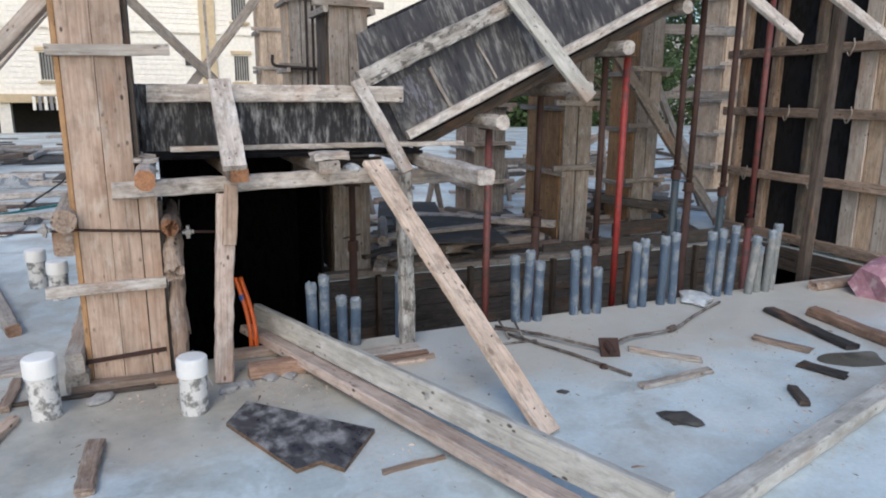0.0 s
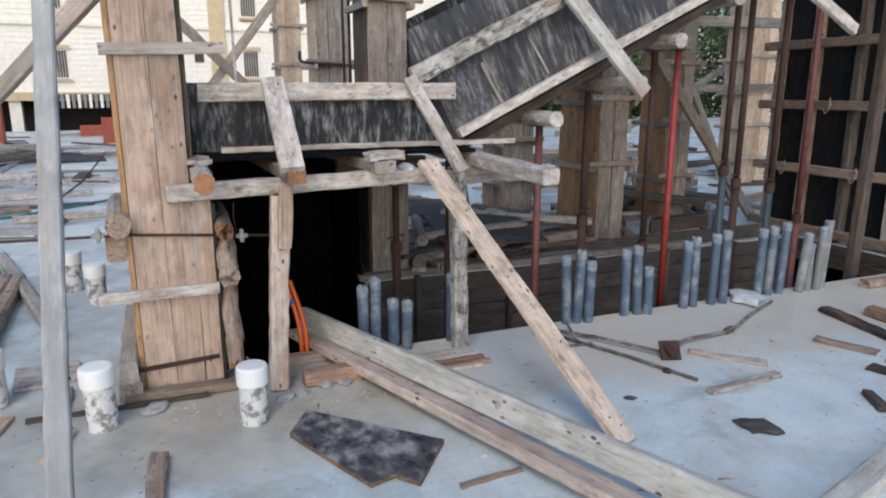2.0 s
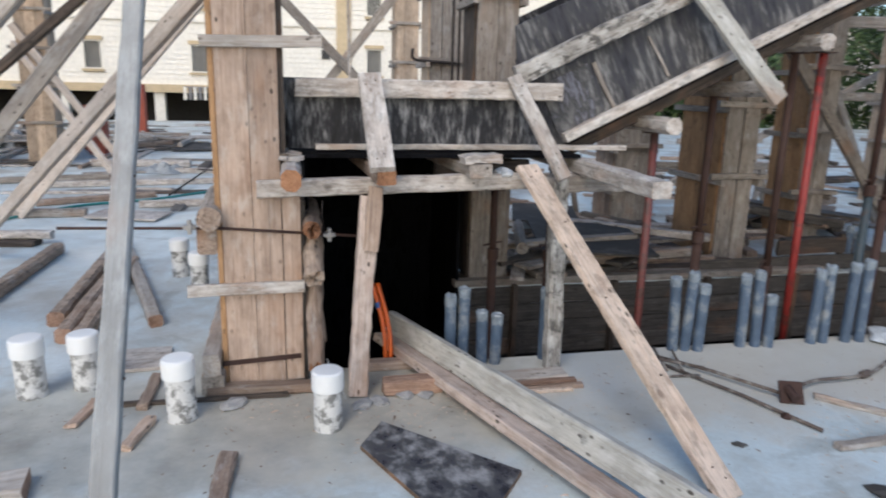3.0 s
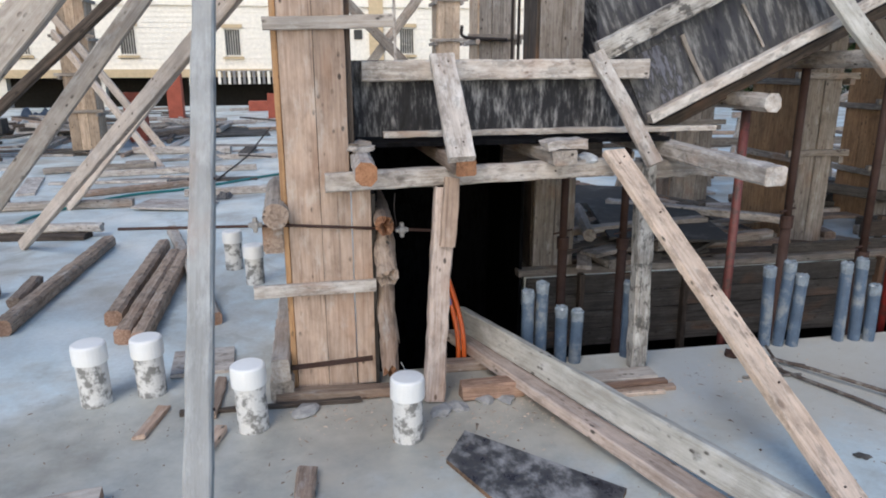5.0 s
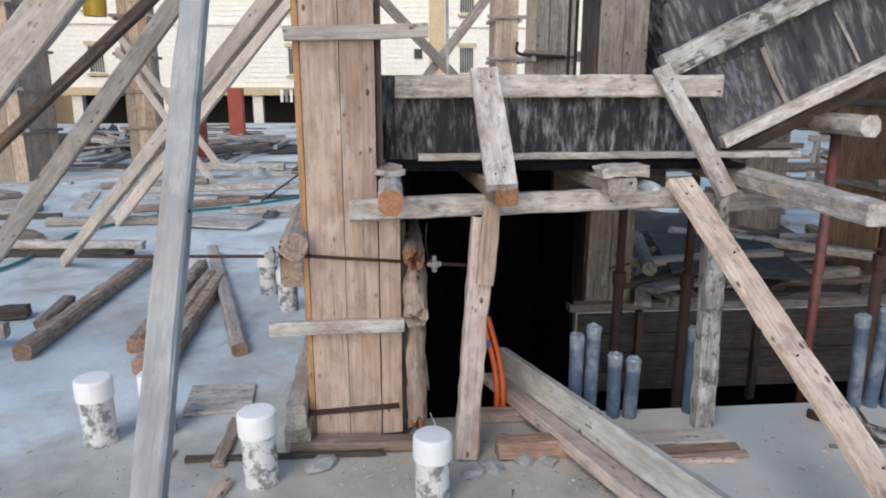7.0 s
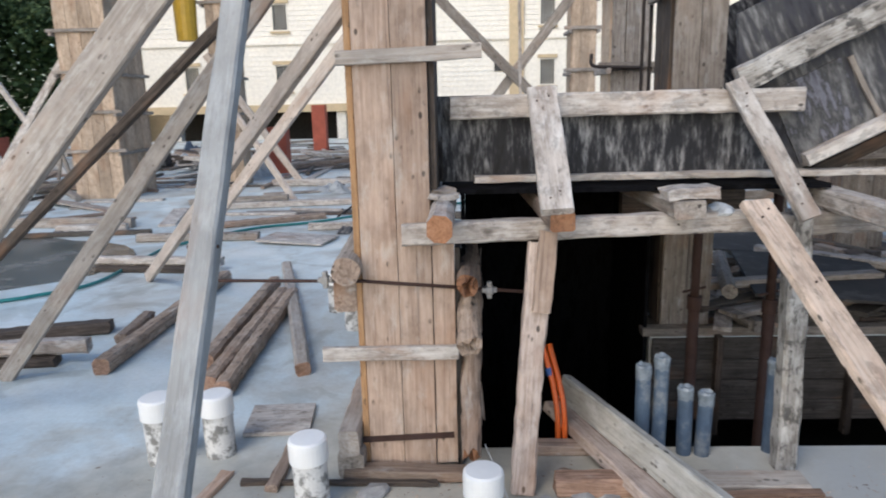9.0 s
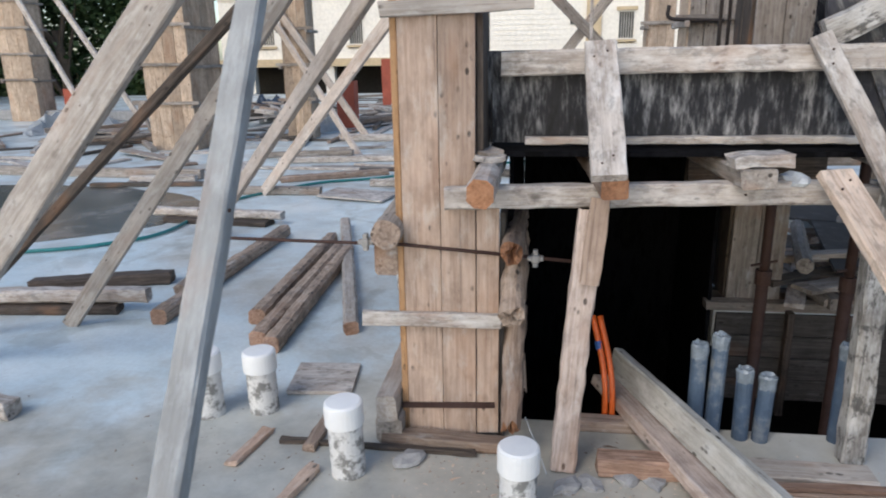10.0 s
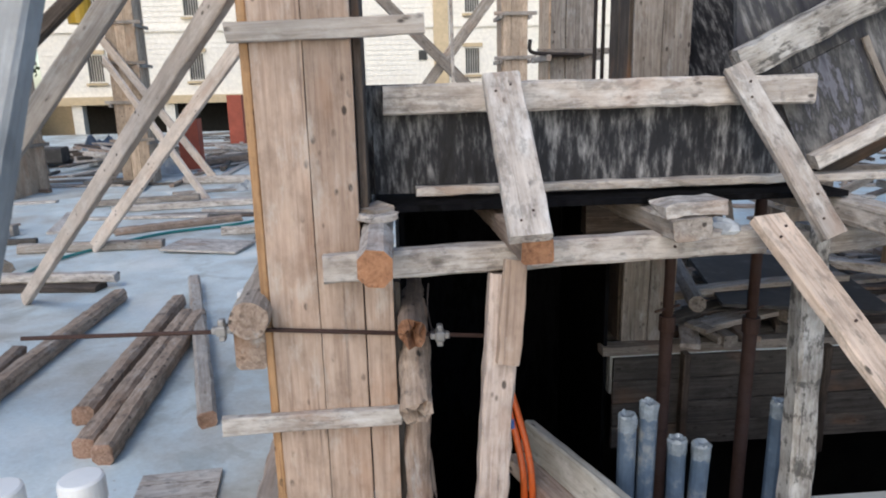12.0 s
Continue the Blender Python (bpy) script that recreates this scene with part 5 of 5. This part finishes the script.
leafy_hedge(12, 46000, -38, 23, 23, 5, 7.5)
leafy_hedge(13, 26000, 15, 29.5, 16, -4, 7.0)
thing("wall_boundary", box(-60, 30, -4, -13.4, 30.3, 1.2), CREAM_DARK, "low ochre boundary wall beyond the slab", "wall", kind="structure")
thing("wall_neighbour", box(16, 32, -4, 60, 32.4, 6), CREAM, "pale neighbouring wall beyond the site", "wall", kind="structure")


# ---- red primed steel stubs ----
def stub(x, y, w, h, label):
    s = base("steel_stub", (x, y, 0), label, "steel column", "red steel stubs")
    part("web", box(x - w / 2 + 0.012, y - 0.008, 0.02, x + w / 2 - 0.012, y + 0.008, h), BRICK_RED, s)
    for sx in (-1, 1):
        part("flange", box(x + sx * w / 2 - 0.012, y - w * 0.45, 0.02, x + sx * w / 2 + 0.012, y + w * 0.45, h), BRICK_RED, s)
    part("cover_plate", box(x - w / 2 + 0.013, y - w * 0.45, 0.02, x + w / 2 - 0.013, y - w * 0.45 + 0.012, h), BRICK_RED, s)
    part("base_plate", box(x - w * 0.7, y - w * 0.7, 0, x + w * 0.7, y + w * 0.7, 0.02), BRICK_RED, s)


stub(-3.75, 17.4, 0.36, 1.32, "red primed steel column stub far on the slab")
stub(-3.30, 11.2, 0.34, 0.95, "leaning red primed steel column stub")
stub(-1.05, 16.8, 0.34, 0.70, "short red primed steel column stub")
thing("steel_block", box(-2.1, 20.4, 0, -1.5, 20.8, 0.32, 0.01), BRICK_RED, "red primed steel block lying on the slab", "steel")
stub(-10.9, 13.7, 0.5, 0.75, "low red primed steel block near the trees")

# ---- hoses and rods on the open slab ----
thing("hose", tube_mesh(smooth_path([(-5.2, 1.7, 0.02), (-3.4, 2.27, 0.02), (-2.9, 2.55, 0.02), (-2.66, 2.9, 0.02), (-2.66, 3.75, 0.02), (-2.60, 4.3, 0.02), (-2.05, 5.2, 0.02), (-1.35, 5.6, 0.02), (-0.3, 6.6, 0.02), (0.8, 7.0, 0.02)]), 0.015, 8),
      HOSE_TEAL, "teal garden hose snaking over the slab", "hose", smooth=True)
thing("rebar", tube_mesh([(-1.2, 5.9, 0.02), (-0.95, 7.6, 0.12), (-0.70, 9.4, 0.4)], 0.012, 6), DARK_STEEL, "dark reinforcing bar sticking up from the slab", "rebar")
thing("rebar", tube_mesh([(-1.9, 9.2, 0.05), (-1.2, 8.4, 0.06), (-0.6, 7.7, 0.10)], 0.012, 6), DARK_STEEL, "dark reinforcing bar lying on the slab", "rebar")

# ---- crossed braces and posts beyond ----
FAR = "far braces"
timber("far_brace", (-2.10, 7.4, 0.0), (-3.98, 9.42, 1.95), 0.05, 0.12, WOOD_BRACE, "pale brace propping a far column", "brace", group=FAR)
timber("far_brace", (-2.40, 9.25, 0.0), (-3.98, 9.44, 2.25), 0.05, 0.12, WOOD_BRACE, "pale brace propping a far column", "brace", group=FAR)
timber("far_brace", (-7.4, 8.3, 0.0), (-5.76, 8.3, 2.2), 0.05, 0.12, WOOD_PALE, "pale brace propping a far column", "brace", group=FAR)
timber("far_brace", (-9.6, 12.2, 0.0), (-11.7, 13.05, 3.0), 0.06, 0.14, WOOD_PALE, "pale brace against the tall shutter by the trees", "brace", group=FAR)
timber("far_brace", (-8.2, 12.0, 0.0), (-11.6, 13.05, 4.4), 0.06, 0.14, WOOD_PALE, "long pale brace against the tall shutter by the trees", "brace", group=FAR)
timber("far_brace", (2.65, 5.7, 0.0), (-0.35, 5.4, 3.0), 0.05, 0.11, WOOD_GREY, "grey crossed brace behind the landing", "brace", group=FAR)
timber("far_brace", (-0.35, 5.8, 0.0), (2.15, 5.5, 3.2), 0.05, 0.11, WOOD_GREY, "grey crossed brace behind the landing", "brace", group=FAR)
timber("far_brace", (6.3, 2.4, 0.0), (4.55, 2.2, 1.85), 0.05, 0.11, WOOD_GREY, "grey brace slanting down past the props", "brace", group=FAR)
timber("far_brace", (6.9, 3.3, 0.0), (5.3, 2.9, 2.2), 0.05, 0.10, WOOD_GREY, "grey brace slanting past the far column", "brace", group=FAR)
timber("far_brace", (9.5, 6.0, 0.0), (7.4, 6.0, 2.3), 0.05, 0.10, WOOD_PALE, "pale brace far across the slab", "brace", group=FAR)
timber("far_brace", (4.9, 5.2, 0.0), (10.6, 5.9, 2.5), 0.05, 0.10, WOOD_GREY, "grey brace far across the slab", "brace", group=FAR)
timber("far_rail", (4.2, 3.2, 1.42), (8.0, 3.0, 1.45), 0.06, 0.09, WOOD_GREY, "grey horizontal rail beyond the props", "timber")
timber("far_rail", (4.4, 2.9, 2.12), (7.0, 2.7, 2.15), 0.06, 0.11, WOOD_GREY, "grey horizontal rail beyond the props", "timber")
for k, x in enumerate((1.50, 1.56)):
    thing("rebar", tube_mesh([(x, 1.95 + 0.05 * (k % 2), 0.0), (x, 1.95 + 0.05 * (k % 2), 3.9)], 0.011, 6), DARK_STEEL, "dark upright reinforcing bar beside the column shutter", "rebar", group="column bars")
thing("mesh_strip", box(0.300, 0.24, 1.0, 0.304, 0.262, 1.30), DARK_STEEL, "dark mesh strip between column and shutter", "mesh")
timber("string_board", (0.98, 4.5, 0.0), (0.93, 4.5, 3.6), 0.03, 0.03, WOOD_PALE, "thin pale upright lath behind the landing", "lath")


# ---- scattered boards across the slab ----
def scatter(n, x0, x1, y0, y1, seed, mats, label, long=(0.5, 2.0), keep=None):
    rng = random.Random(seed)
    for k in range(n):
        x, y = rng.uniform(x0, x1), rng.uniform(y0, y1)
        if keep and not keep(x, y):
            continue
        a = rng.choice((0.0, 0.0, 1.57, rng.uniform(0, 3.1)))
        a += rng.gauss(0, 0.22)
        l = rng.uniform(*long)
        w, h = rng.choice(((0.10, 0.03), (0.14, 0.03), (0.09, 0.08), (0.07, 0.05), (0.2, 0.025)))
        z = h / 2 + rng.uniform(0, 0.004)
        lift = rng.choice((0, 0, 0, 0.06))
        timber("scattered_board", (x, y, z), (x + l * math.cos(a), y + l * math.sin(a), z + lift), w, h, rng.choice(mats), label, "board", group="scattered boards", worn=0.004)


MIXED = [WOOD_GREY, WOOD_BROWN, WOOD_PALE, WOOD_DARK, WOOD_DULL_SHADED]
LIGHTER = [WOOD_GREY, WOOD_PALE, WOOD_BROWN, WOOD_PALE, WOOD_DULL_SHADED]
scatter(80, -10.5, -0.9, 6.6, 15.5, 21, LIGHTER, "weathered board lying on the open slab", (0.8, 2.6))
scatter(16, -6.0, -1.2, 4.8, 7.2, 22, LIGHTER, "weathered board lying on the open slab", (0.5, 1.6))
# Mostly shade-coloured woods, so heaps beyond the pit come out dim.
DIM = [WOOD_GREY, WOOD_DULL_SHADED, WOOD_DULL_SHADED, WOOD_DARK, WOOD_BROWN]
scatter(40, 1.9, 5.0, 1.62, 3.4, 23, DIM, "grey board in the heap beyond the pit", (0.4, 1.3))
scatter(90, 2.2, 12.0, 2.6, 11.0, 24, MIXED, "weathered board lying beyond the pit", (0.6, 1.8))
scatter(16, -9.0, -2.6, 15.0, 21.0, 25, MIXED, "weathered board far across the slab", (1.0, 3.0))
scatter(16, 0.5, 1.7, 2.9, 6.0, 26, MIXED, "grey board behind the landing", (0.4, 1.2))


def sheet(x0, y0, x1, y1, turn, z, mat, label):
    thing("plywood_sheet", box(x0 - (x0 + x1) / 2, y0 - (y0 + y1) / 2, -0.009, x1 - (x0 + x1) / 2, y1 - (y0 + y1) / 2, 0.009), mat, label, "plywood", pose((x0 + x1) / 2, (y0 + y1) / 2, z, 0.5, 1, turn))


sheet(2.27, 1.44, 3.15, 2.60, -14, 0.235, TARP, "dark plywood sheet lying askew beyond the pit")
sheet(2.50, 2.85, 3.15, 3.80, -18, 0.20, TARP, "dark plywood sheet lying askew beyond the pit")
sheet(-2.2, 11.9, -1.0, 13.6, 8, 0.04, TARP, "dark grey sheet on the open slab")
sheet(-0.62, 0.28, -0.33, 0.56, 6, 0.013, WOOD_PALE, "square grey board piece by the pipes")
sheet(-1.75, 4.3, -1.0, 4.75, -14, 0.03, WOOD_PALE, "pale flat board on the open slab")
thing("puddled_patch", slab_polygon([(-5.4 + (2.55 + 0.35 * noise.noise(Vector((math.cos(a * 0.13) * 2.5, math.sin(a * 0.13) * 2.5, 3)))) * math.cos(a * 2 * math.pi / 48), 3.6 + (1.5 + 0.3 * noise.noise(Vector((math.cos(a * 0.13) * 3, math.sin(a * 0.13) * 3, 8)))) * math.sin(a * 2 * math.pi / 48)) for a in range(48)], 0.001, 0.003), WET, "wet dark cement patch on the slab", "patch", kind="structure")
timber("low_edging", (-8.5, 5.9, 0.06), (-3.6, 5.5, 0.06), 0.10, 0.12, WOOD_GREY, "long grey edging timber on the slab", "timber")
timber("low_edging", (-16.0, 14.0, 0.12), (-8.0, 12.9, 0.12), 0.25, 0.25, CEMENT, "low concrete kerb near the trees", "kerb")
timber("blue_pallet", (-7.4, 12.4, 0.25), (-6.2, 12.6, 0.25), 0.6, 0.3, TARP, "dark blue-grey bundle on the slab", "bundle")
thing("plastic_pipe", tube_mesh([(-11.4, 10.0, 0.0), (-11.4, 10.0, 0.95)], 0.07, 12), PVC, "white plastic pipe upright near the trees", "pipe", smooth=True)

# ---- odds and ends beyond ----
bucket = bmesh.new()
bmesh.ops.create_cone(bucket, cap_ends=True, segments=16, radius1=0.17, radius2=0.20, depth=0.95)
thing("bucket", bucket, YELLOW, "yellow plastic bucket hung on a far shutter", "bucket", pose(-4.25, 9.42, 2.95))
for z in (1.70,):
    thing("clamp", tube_mesh(smooth_path([(1.55, 3.93, z + 0.10), (1.56, 3.92, z), (1.75, 3.92, z - 0.02), (2.0, 3.92, z - 0.03)]), 0.016, 8), DARK_STEEL, "dark curved steel clamp round a column shutter", "clamp", smooth=True)


def low_rail(x0, y0, x1, y1, z, label):
    r = base("trestle", (x0, y0, 0), label, "trestle", "trestles")
    timber("rail", (x0, y0, z), (x1, y1, z), 0.06, 0.09, WOOD_GREY, parent=r)
    for t in (0.08, 0.92):
        x, y = x0 + (x1 - x0) * t, y0 + (y1 - y0) * t
        timber("leg", (x - 0.12, y - 0.05, 0), (x, y, z), 0.05, 0.06, WOOD_GREY, parent=r)
        timber("leg", (x + 0.12, y + 0.05, 0), (x, y, z), 0.05, 0.06, WOOD_GREY, parent=r)


low_rail(4.5, 4.6, 6.3, 4.4, 0.55, "grey timber trestle beyond the pit")
low_rail(6.2, 6.5, 8.0, 6.9, 0.7, "grey timber trestle far across the slab")
low_rail(2.5, 4.2, 3.6, 4.3, 0.45, "grey timber trestle behind the landing")
low_rail(-7.5, 10.5, -5.8, 11.0, 0.6, "grey timber trestle on the open slab")

# ---- heap of boards on the far lip of the pit ----
def heap():
    rng = random.Random(91)
    for k in range(30):
        x, y = rng.uniform(1.95, 3.5), rng.uniform(1.58, 2.5)
        layer = k // 10
        a = (0.05, 1.45, 0.5)[layer] + rng.gauss(0, 0.18)
        l = rng.uniform(0.5, 1.2)
        w, h = rng.choice(((0.10, 0.03), (0.14, 0.025), (0.08, 0.07), (0.09, 0.045)))
        z = 0.03 + layer * 0.062
        dx, dy = l / 2 * math.cos(a), l / 2 * math.sin(a)
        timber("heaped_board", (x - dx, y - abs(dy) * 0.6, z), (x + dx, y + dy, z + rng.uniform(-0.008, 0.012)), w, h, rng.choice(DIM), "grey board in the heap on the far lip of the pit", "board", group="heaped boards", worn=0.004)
    timber("round_log", (1.93, 1.42, 0.30), (2.3, 2.6, 0.24), 0.085, 0.085, WOOD_GREY, "short grey log end poking over the pit", "timber", chamfer=0.3)
    timber("cross_board", (1.88, 1.36, 0.09), (2.25, 2.3, 0.13), 0.10, 0.03, WOOD_PALE, "pale board end poking over the pit", "board")
    timber("cross_board", (1.75, 1.75, 0.245), (3.1, 1.95, 0.25), 0.10, 0.05, WOOD_GREY, "grey board lying on the heap", "board")
    timber("cross_board", (2.7, 2.9, 0.22), (3.75, 1.85, 0.24), 0.09, 0.06, WOOD_PALE, "pale board lying on the heap", "board")


heap()
# Boards added to close a bright gap; their dark colour stands for shade.
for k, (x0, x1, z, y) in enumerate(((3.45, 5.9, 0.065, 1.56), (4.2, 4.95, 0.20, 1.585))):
    timber("edge_board", (x0, y, z), (x1, y + 0.02, z + 0.01), 0.03, 0.125, (WOOD_DULL_SHADED, WOOD_DARK, WOOD_DULL_SHADED)[k], "added board on edge along the far lip of the pit, dark for shade", "board", group="edge boards", worn=0.004)
for x in (4.4, 4.85):
    timber("edge_stake", (x, 1.625, 0.0), (x + 0.01, 1.625, 0.30), 0.04, 0.05, WOOD_DARK, "dark stake holding the edge boards", "stake", group="edge stakes")

# ---- clutter across the open slab ----
def clutter(cx, cy, seed, n, label, mats, rise=0.30, spread=1.0):
    rng = random.Random(seed)
    for k in range(n):
        layer = k * 4 // n
        a = (0.1, 1.3, 0.5, 2.4)[layer] + rng.gauss(0, 0.3)
        l = rng.uniform(0.7, 1.9)
        x, y = cx + rng.gauss(0, 0.5 * spread), cy + rng.gauss(0, 0.4 * spread)
        w, h = rng.choice(((0.10, 0.05), (0.14, 0.03), (0.09, 0.09), (0.22, 0.03)))
        z = h / 2 + layer * rise / 4
        dx, dy = l / 2 * math.cos(a), l / 2 * math.sin(a)
        timber("heaped_board", (x - dx, y - dy, z), (x + dx, y + dy, z + rng.uniform(0, 0.05)), w, h, rng.choice(mats), label, "board", group="heaped boards", worn=0.004)


clutter(-4.6, 12.2, 301, 20, "weathered board in a heap on the open slab", LIGHTER, 0.38, 1.3)
clutter(-6.6, 13.6, 302, 18, "weathered board in a heap on the open slab", MIXED, 0.40, 1.4)
clutter(-2.6, 13.4, 303, 14, "weathered board in a heap on the open slab", LIGHTER, 0.26, 1.2)
clutter(-7.6, 9.2, 304, 14, "weathered board in a heap near a yellow shutter", MIXED, 0.30, 1.1)
clutter(5.6, 3.4, 305, 12, "grey board in a heap beyond the props", DIM, 0.25, 0.9)


def crumpled_sheet(x, y, lx, ly, h, seed, mat, label):
    """A sheet thrown down in folds."""
    bm = bmesh.new()
    nx, ny = 16, 12
    rows = []
    for j in range(ny + 1):
        row = []
        for i in range(nx + 1):
            u, w = i / nx - 0.5, j / ny - 0.5
            q = Vector((u * 5 + seed, w * 4, seed * 0.37))
            fold = max(0.0, h * (0.45 + 0.9 * noise.noise(q) + 0.35 * noise.noise(q * 3.1))) * max(0.0, 1 - (2 * max(abs(u), abs(w))) ** 4)
            row.append(bm.verts.new((u * lx * (1 + 0.15 * noise.noise(q * 1.7)), w * ly * (1 + 0.2 * noise.noise(q * 1.3)), 0.006 + fold)))
        rows.append(row)
    for a, b in zip(rows, rows[1:]):
        for i in range(nx):
            bm.faces.new((a[i], a[i + 1], b[i + 1], b[i]))
    top = bm.faces[:]
    bmesh.ops.solidify(bm, geom=top, thickness=0.005)
    thing("crumpled_sheet", bm, mat, label, "sheet", pose(x, y, 0, 0, 0, seed * 37 % 360), group="crumpled sheets")


SHEET_WHITE = plain("dusty_plastic_sheet", (0.62, 0.645, 0.66), 0.4, var=0.2, scale=4)
SHEET_BLUE = plain("faded_blue_tarp", (0.06, 0.10, 0.17), 0.5, var=0.35, scale=4)
crumpled_sheet(-3.9, 11.2, 1.1, 0.8, 0.30, 3, SHEET_WHITE, "crumpled white plastic sheet on the boards")
crumpled_sheet(-5.4, 12.9, 1.5, 0.9, 0.40, 5, SHEET_WHITE, "crumpled white plastic sheet on the boards")
crumpled_sheet(-6.4, 15.0, 1.6, 1.0, 0.55, 8, SHEET_BLUE, "faded blue tarpaulin bundled on the slab")
crumpled_sheet(-9.2, 11.0, 2.0, 1.1, 0.35, 11, SHEET_WHITE, "crumpled white plastic sheet near the trees")
crumpled_sheet(-1.75, 8.5, 0.8, 0.5, 0.16, 14, SHEET_WHITE, "crumpled pale sheet on the open slab")
crumpled_sheet(-0.95, 5.0, 0.30, 0.16, 0.06, 17, AWNING, "small dark crumpled rag by the hose")

# ---- debris on the near slab ----
lying((0.045, -0.62), (0.03, -1.03), 0.07, 0.035, WOOD_BROWN, "rough brown offcut on the near slab")
lying((-0.62, -0.29), (-0.57, -0.02), 0.05, 0.02, WOOD_TAN, "thin brown offcut beside the pipes")
lying((-0.36, -0.17), (-0.36, 0.20), 0.05, 0.03, WOOD_BROWN, "short brown offcut beside the column")
lying((1.05, -1.27), (1.34, -1.25), 0.025, 0.015, WOOD_BROWN, "thin brown lath on the near slab")
lying((-0.92, -0.80), (-0.62, -0.74), 0.16, 0.06, WOOD_RAKE, "broad grey timber block on the near slab")
lying((-0.50, -0.10), (0.28, -0.115), 0.03, 0.02, WOOD_DARK, "dark thin strip along the column foot")
lying((2.48, -1.00), (2.97, -0.97), 0.05, 0.025, WOOD_GREY, "splintered grey lath on the slab")
lying((2.74, -0.56), (3.02, -0.86), 0.03, 0.03, WOOD_GREY, "thin grey lath beside the rods")
lying((4.83, -0.04), (5.40, -0.05), 0.09, 0.06, WOOD_BROWN, "brown timber piece near the wall shutter")


def lump(name, x, y, r, seed, mat, label, category, flat=0.5, z=0.0, stretch=1.0):
    rng = random.Random(seed)
    bm = bmesh.new()
    bmesh.ops.create_icosphere(bm, subdivisions=2, radius=r)
    for v in bm.verts:
        k = 1 + 0.5 * (noise.noise(v.co * (2.2 / r) + Vector((seed, 0, 0)))) + rng.uniform(-0.09, 0.09)
        v.co = Vector((v.co.x * k * stretch, v.co.y * k, max(v.co.z * k * flat, -r * flat * 0.4)))
    thing(name, bm, mat, label, category, pose(x, y, z + r * flat * 0.38, 0, 0, rng.uniform(0, 360)))


for k, (x, y, r) in enumerate(((0.03, -0.17, 0.045), (0.60, -0.275, 0.04), (0.68, -0.25, 0.035), (0.80, -0.19, 0.045), (0.90, -0.20, 0.04), (2.43, -1.35, 0.06), (2.1, -0.9, 0.02))):
    lump("cement_lump", x, y, r, k + 3, CEMENT if k < 5 else TARP, "broken lump of cement on the slab", "debris", 0.45, stretch=1.5)
lump("plastic_bag", 3.80, 0.05, 0.11, 31, PLASTIC, "crumpled white plastic bag at the sleeves", "bag", 0.45, stretch=1.4)
lump("woven_sack", 5.22, -0.36, 0.24, 41, SACK, "crumpled pink woven sack on the slab", "sack", 0.9)
lump("plastic_wrap", 1.315, 0.02, 0.04, 71, PLASTIC, "crumpled white plastic tucked on the ledger", "plastic", 0.75, 1.012, 1.5)
lump("tool_knob", 2.15, 0.03, 0.035, 51, RUST, "rusty coupling at the end of the rods", "coupling", 0.8)
plate = base("anchor_plate", (2.60, -0.60, 0.0), "square rusty anchor plate threaded on a rod", "plate")
part("plate", box(-0.055, -0.008, 0, 0.055, 0.008, 0.11, 0.003), RUST, plate, m=pose(2.60, -0.60, 0.0, -38, 0, -20))
part("hub", tube_mesh([(2.60, -0.62, 0.035), (2.60, -0.55, 0.06)], 0.022, 8), RUST, plate)
lump("rod_nut", 2.47, -0.72, 0.022, 61, RUST, "rusty nut on a lying rod", "nut", 0.9)


def crumbs(seed, spots, material, size, label):
    """Chips strewn round spots given as x, y, spread and count."""
    rng = random.Random(seed)
    verts, faces = [], []
    for cx, cy, spread, count in spots:
        for _ in range(count):
            x, y = cx + rng.gauss(0, spread), cy + rng.gauss(0, spread * 0.6)
            if y > 0.15 and 0.3 < x < 5.95:
                continue
            r = rng.uniform(0.3, 1.0) * size * (2.2 if rng.random() < 0.05 else 1)
            i = len(verts)
            a = rng.uniform(0, 6.28)
            lng = rng.choice((1, 1, 1, 1, 3, 5))
            for dx, dy, dz in ((1, 0, 0), (-0.5, 0.8, 0), (-0.6, -0.8, 0), (0, 0, 0.9)):
                X, Y = dx * r * lng, dy * r
                verts.append((x + X * math.cos(a) - Y * math.sin(a), y + X * math.sin(a) + Y * math.cos(a), 0.001 + dz * r))
            faces += [(i, i + 1, i + 3), (i + 1, i + 2, i + 3), (i + 2, i, i + 3)]
    me = bpy.data.meshes.new("debris_crumbs")
    me.from_pydata(verts, [], faces)
    me.materials.append(material)
    tagged(new("debris_crumbs", me), label, "debris", kind="stuff")


crumbs(77, ((0.5, -0.25, 0.55, 320), (2.4, -0.8, 0.9, 300), (-0.6, -0.2, 0.5, 120), (3.6, -1.0, 0.5, 100), (0.9, -1.9, 0.8, 90)), WOOD_BROWN, 0.0042, "wood chips and crumbs strewn over the slab")
crumbs(78, ((0.95, -0.35, 0.22, 420), (0.25, -0.14, 0.22, 320), (2.95, -1.62, 0.30, 380), (1.30, -1.22, 0.20, 220), (2.75, -0.95, 0.22, 220), (1.9, -0.25, 0.3, 240), (3.4, -0.6, 0.3, 160)), WOOD_FRESH, 0.0036, "pale sawdust and splinters lying in drifts")
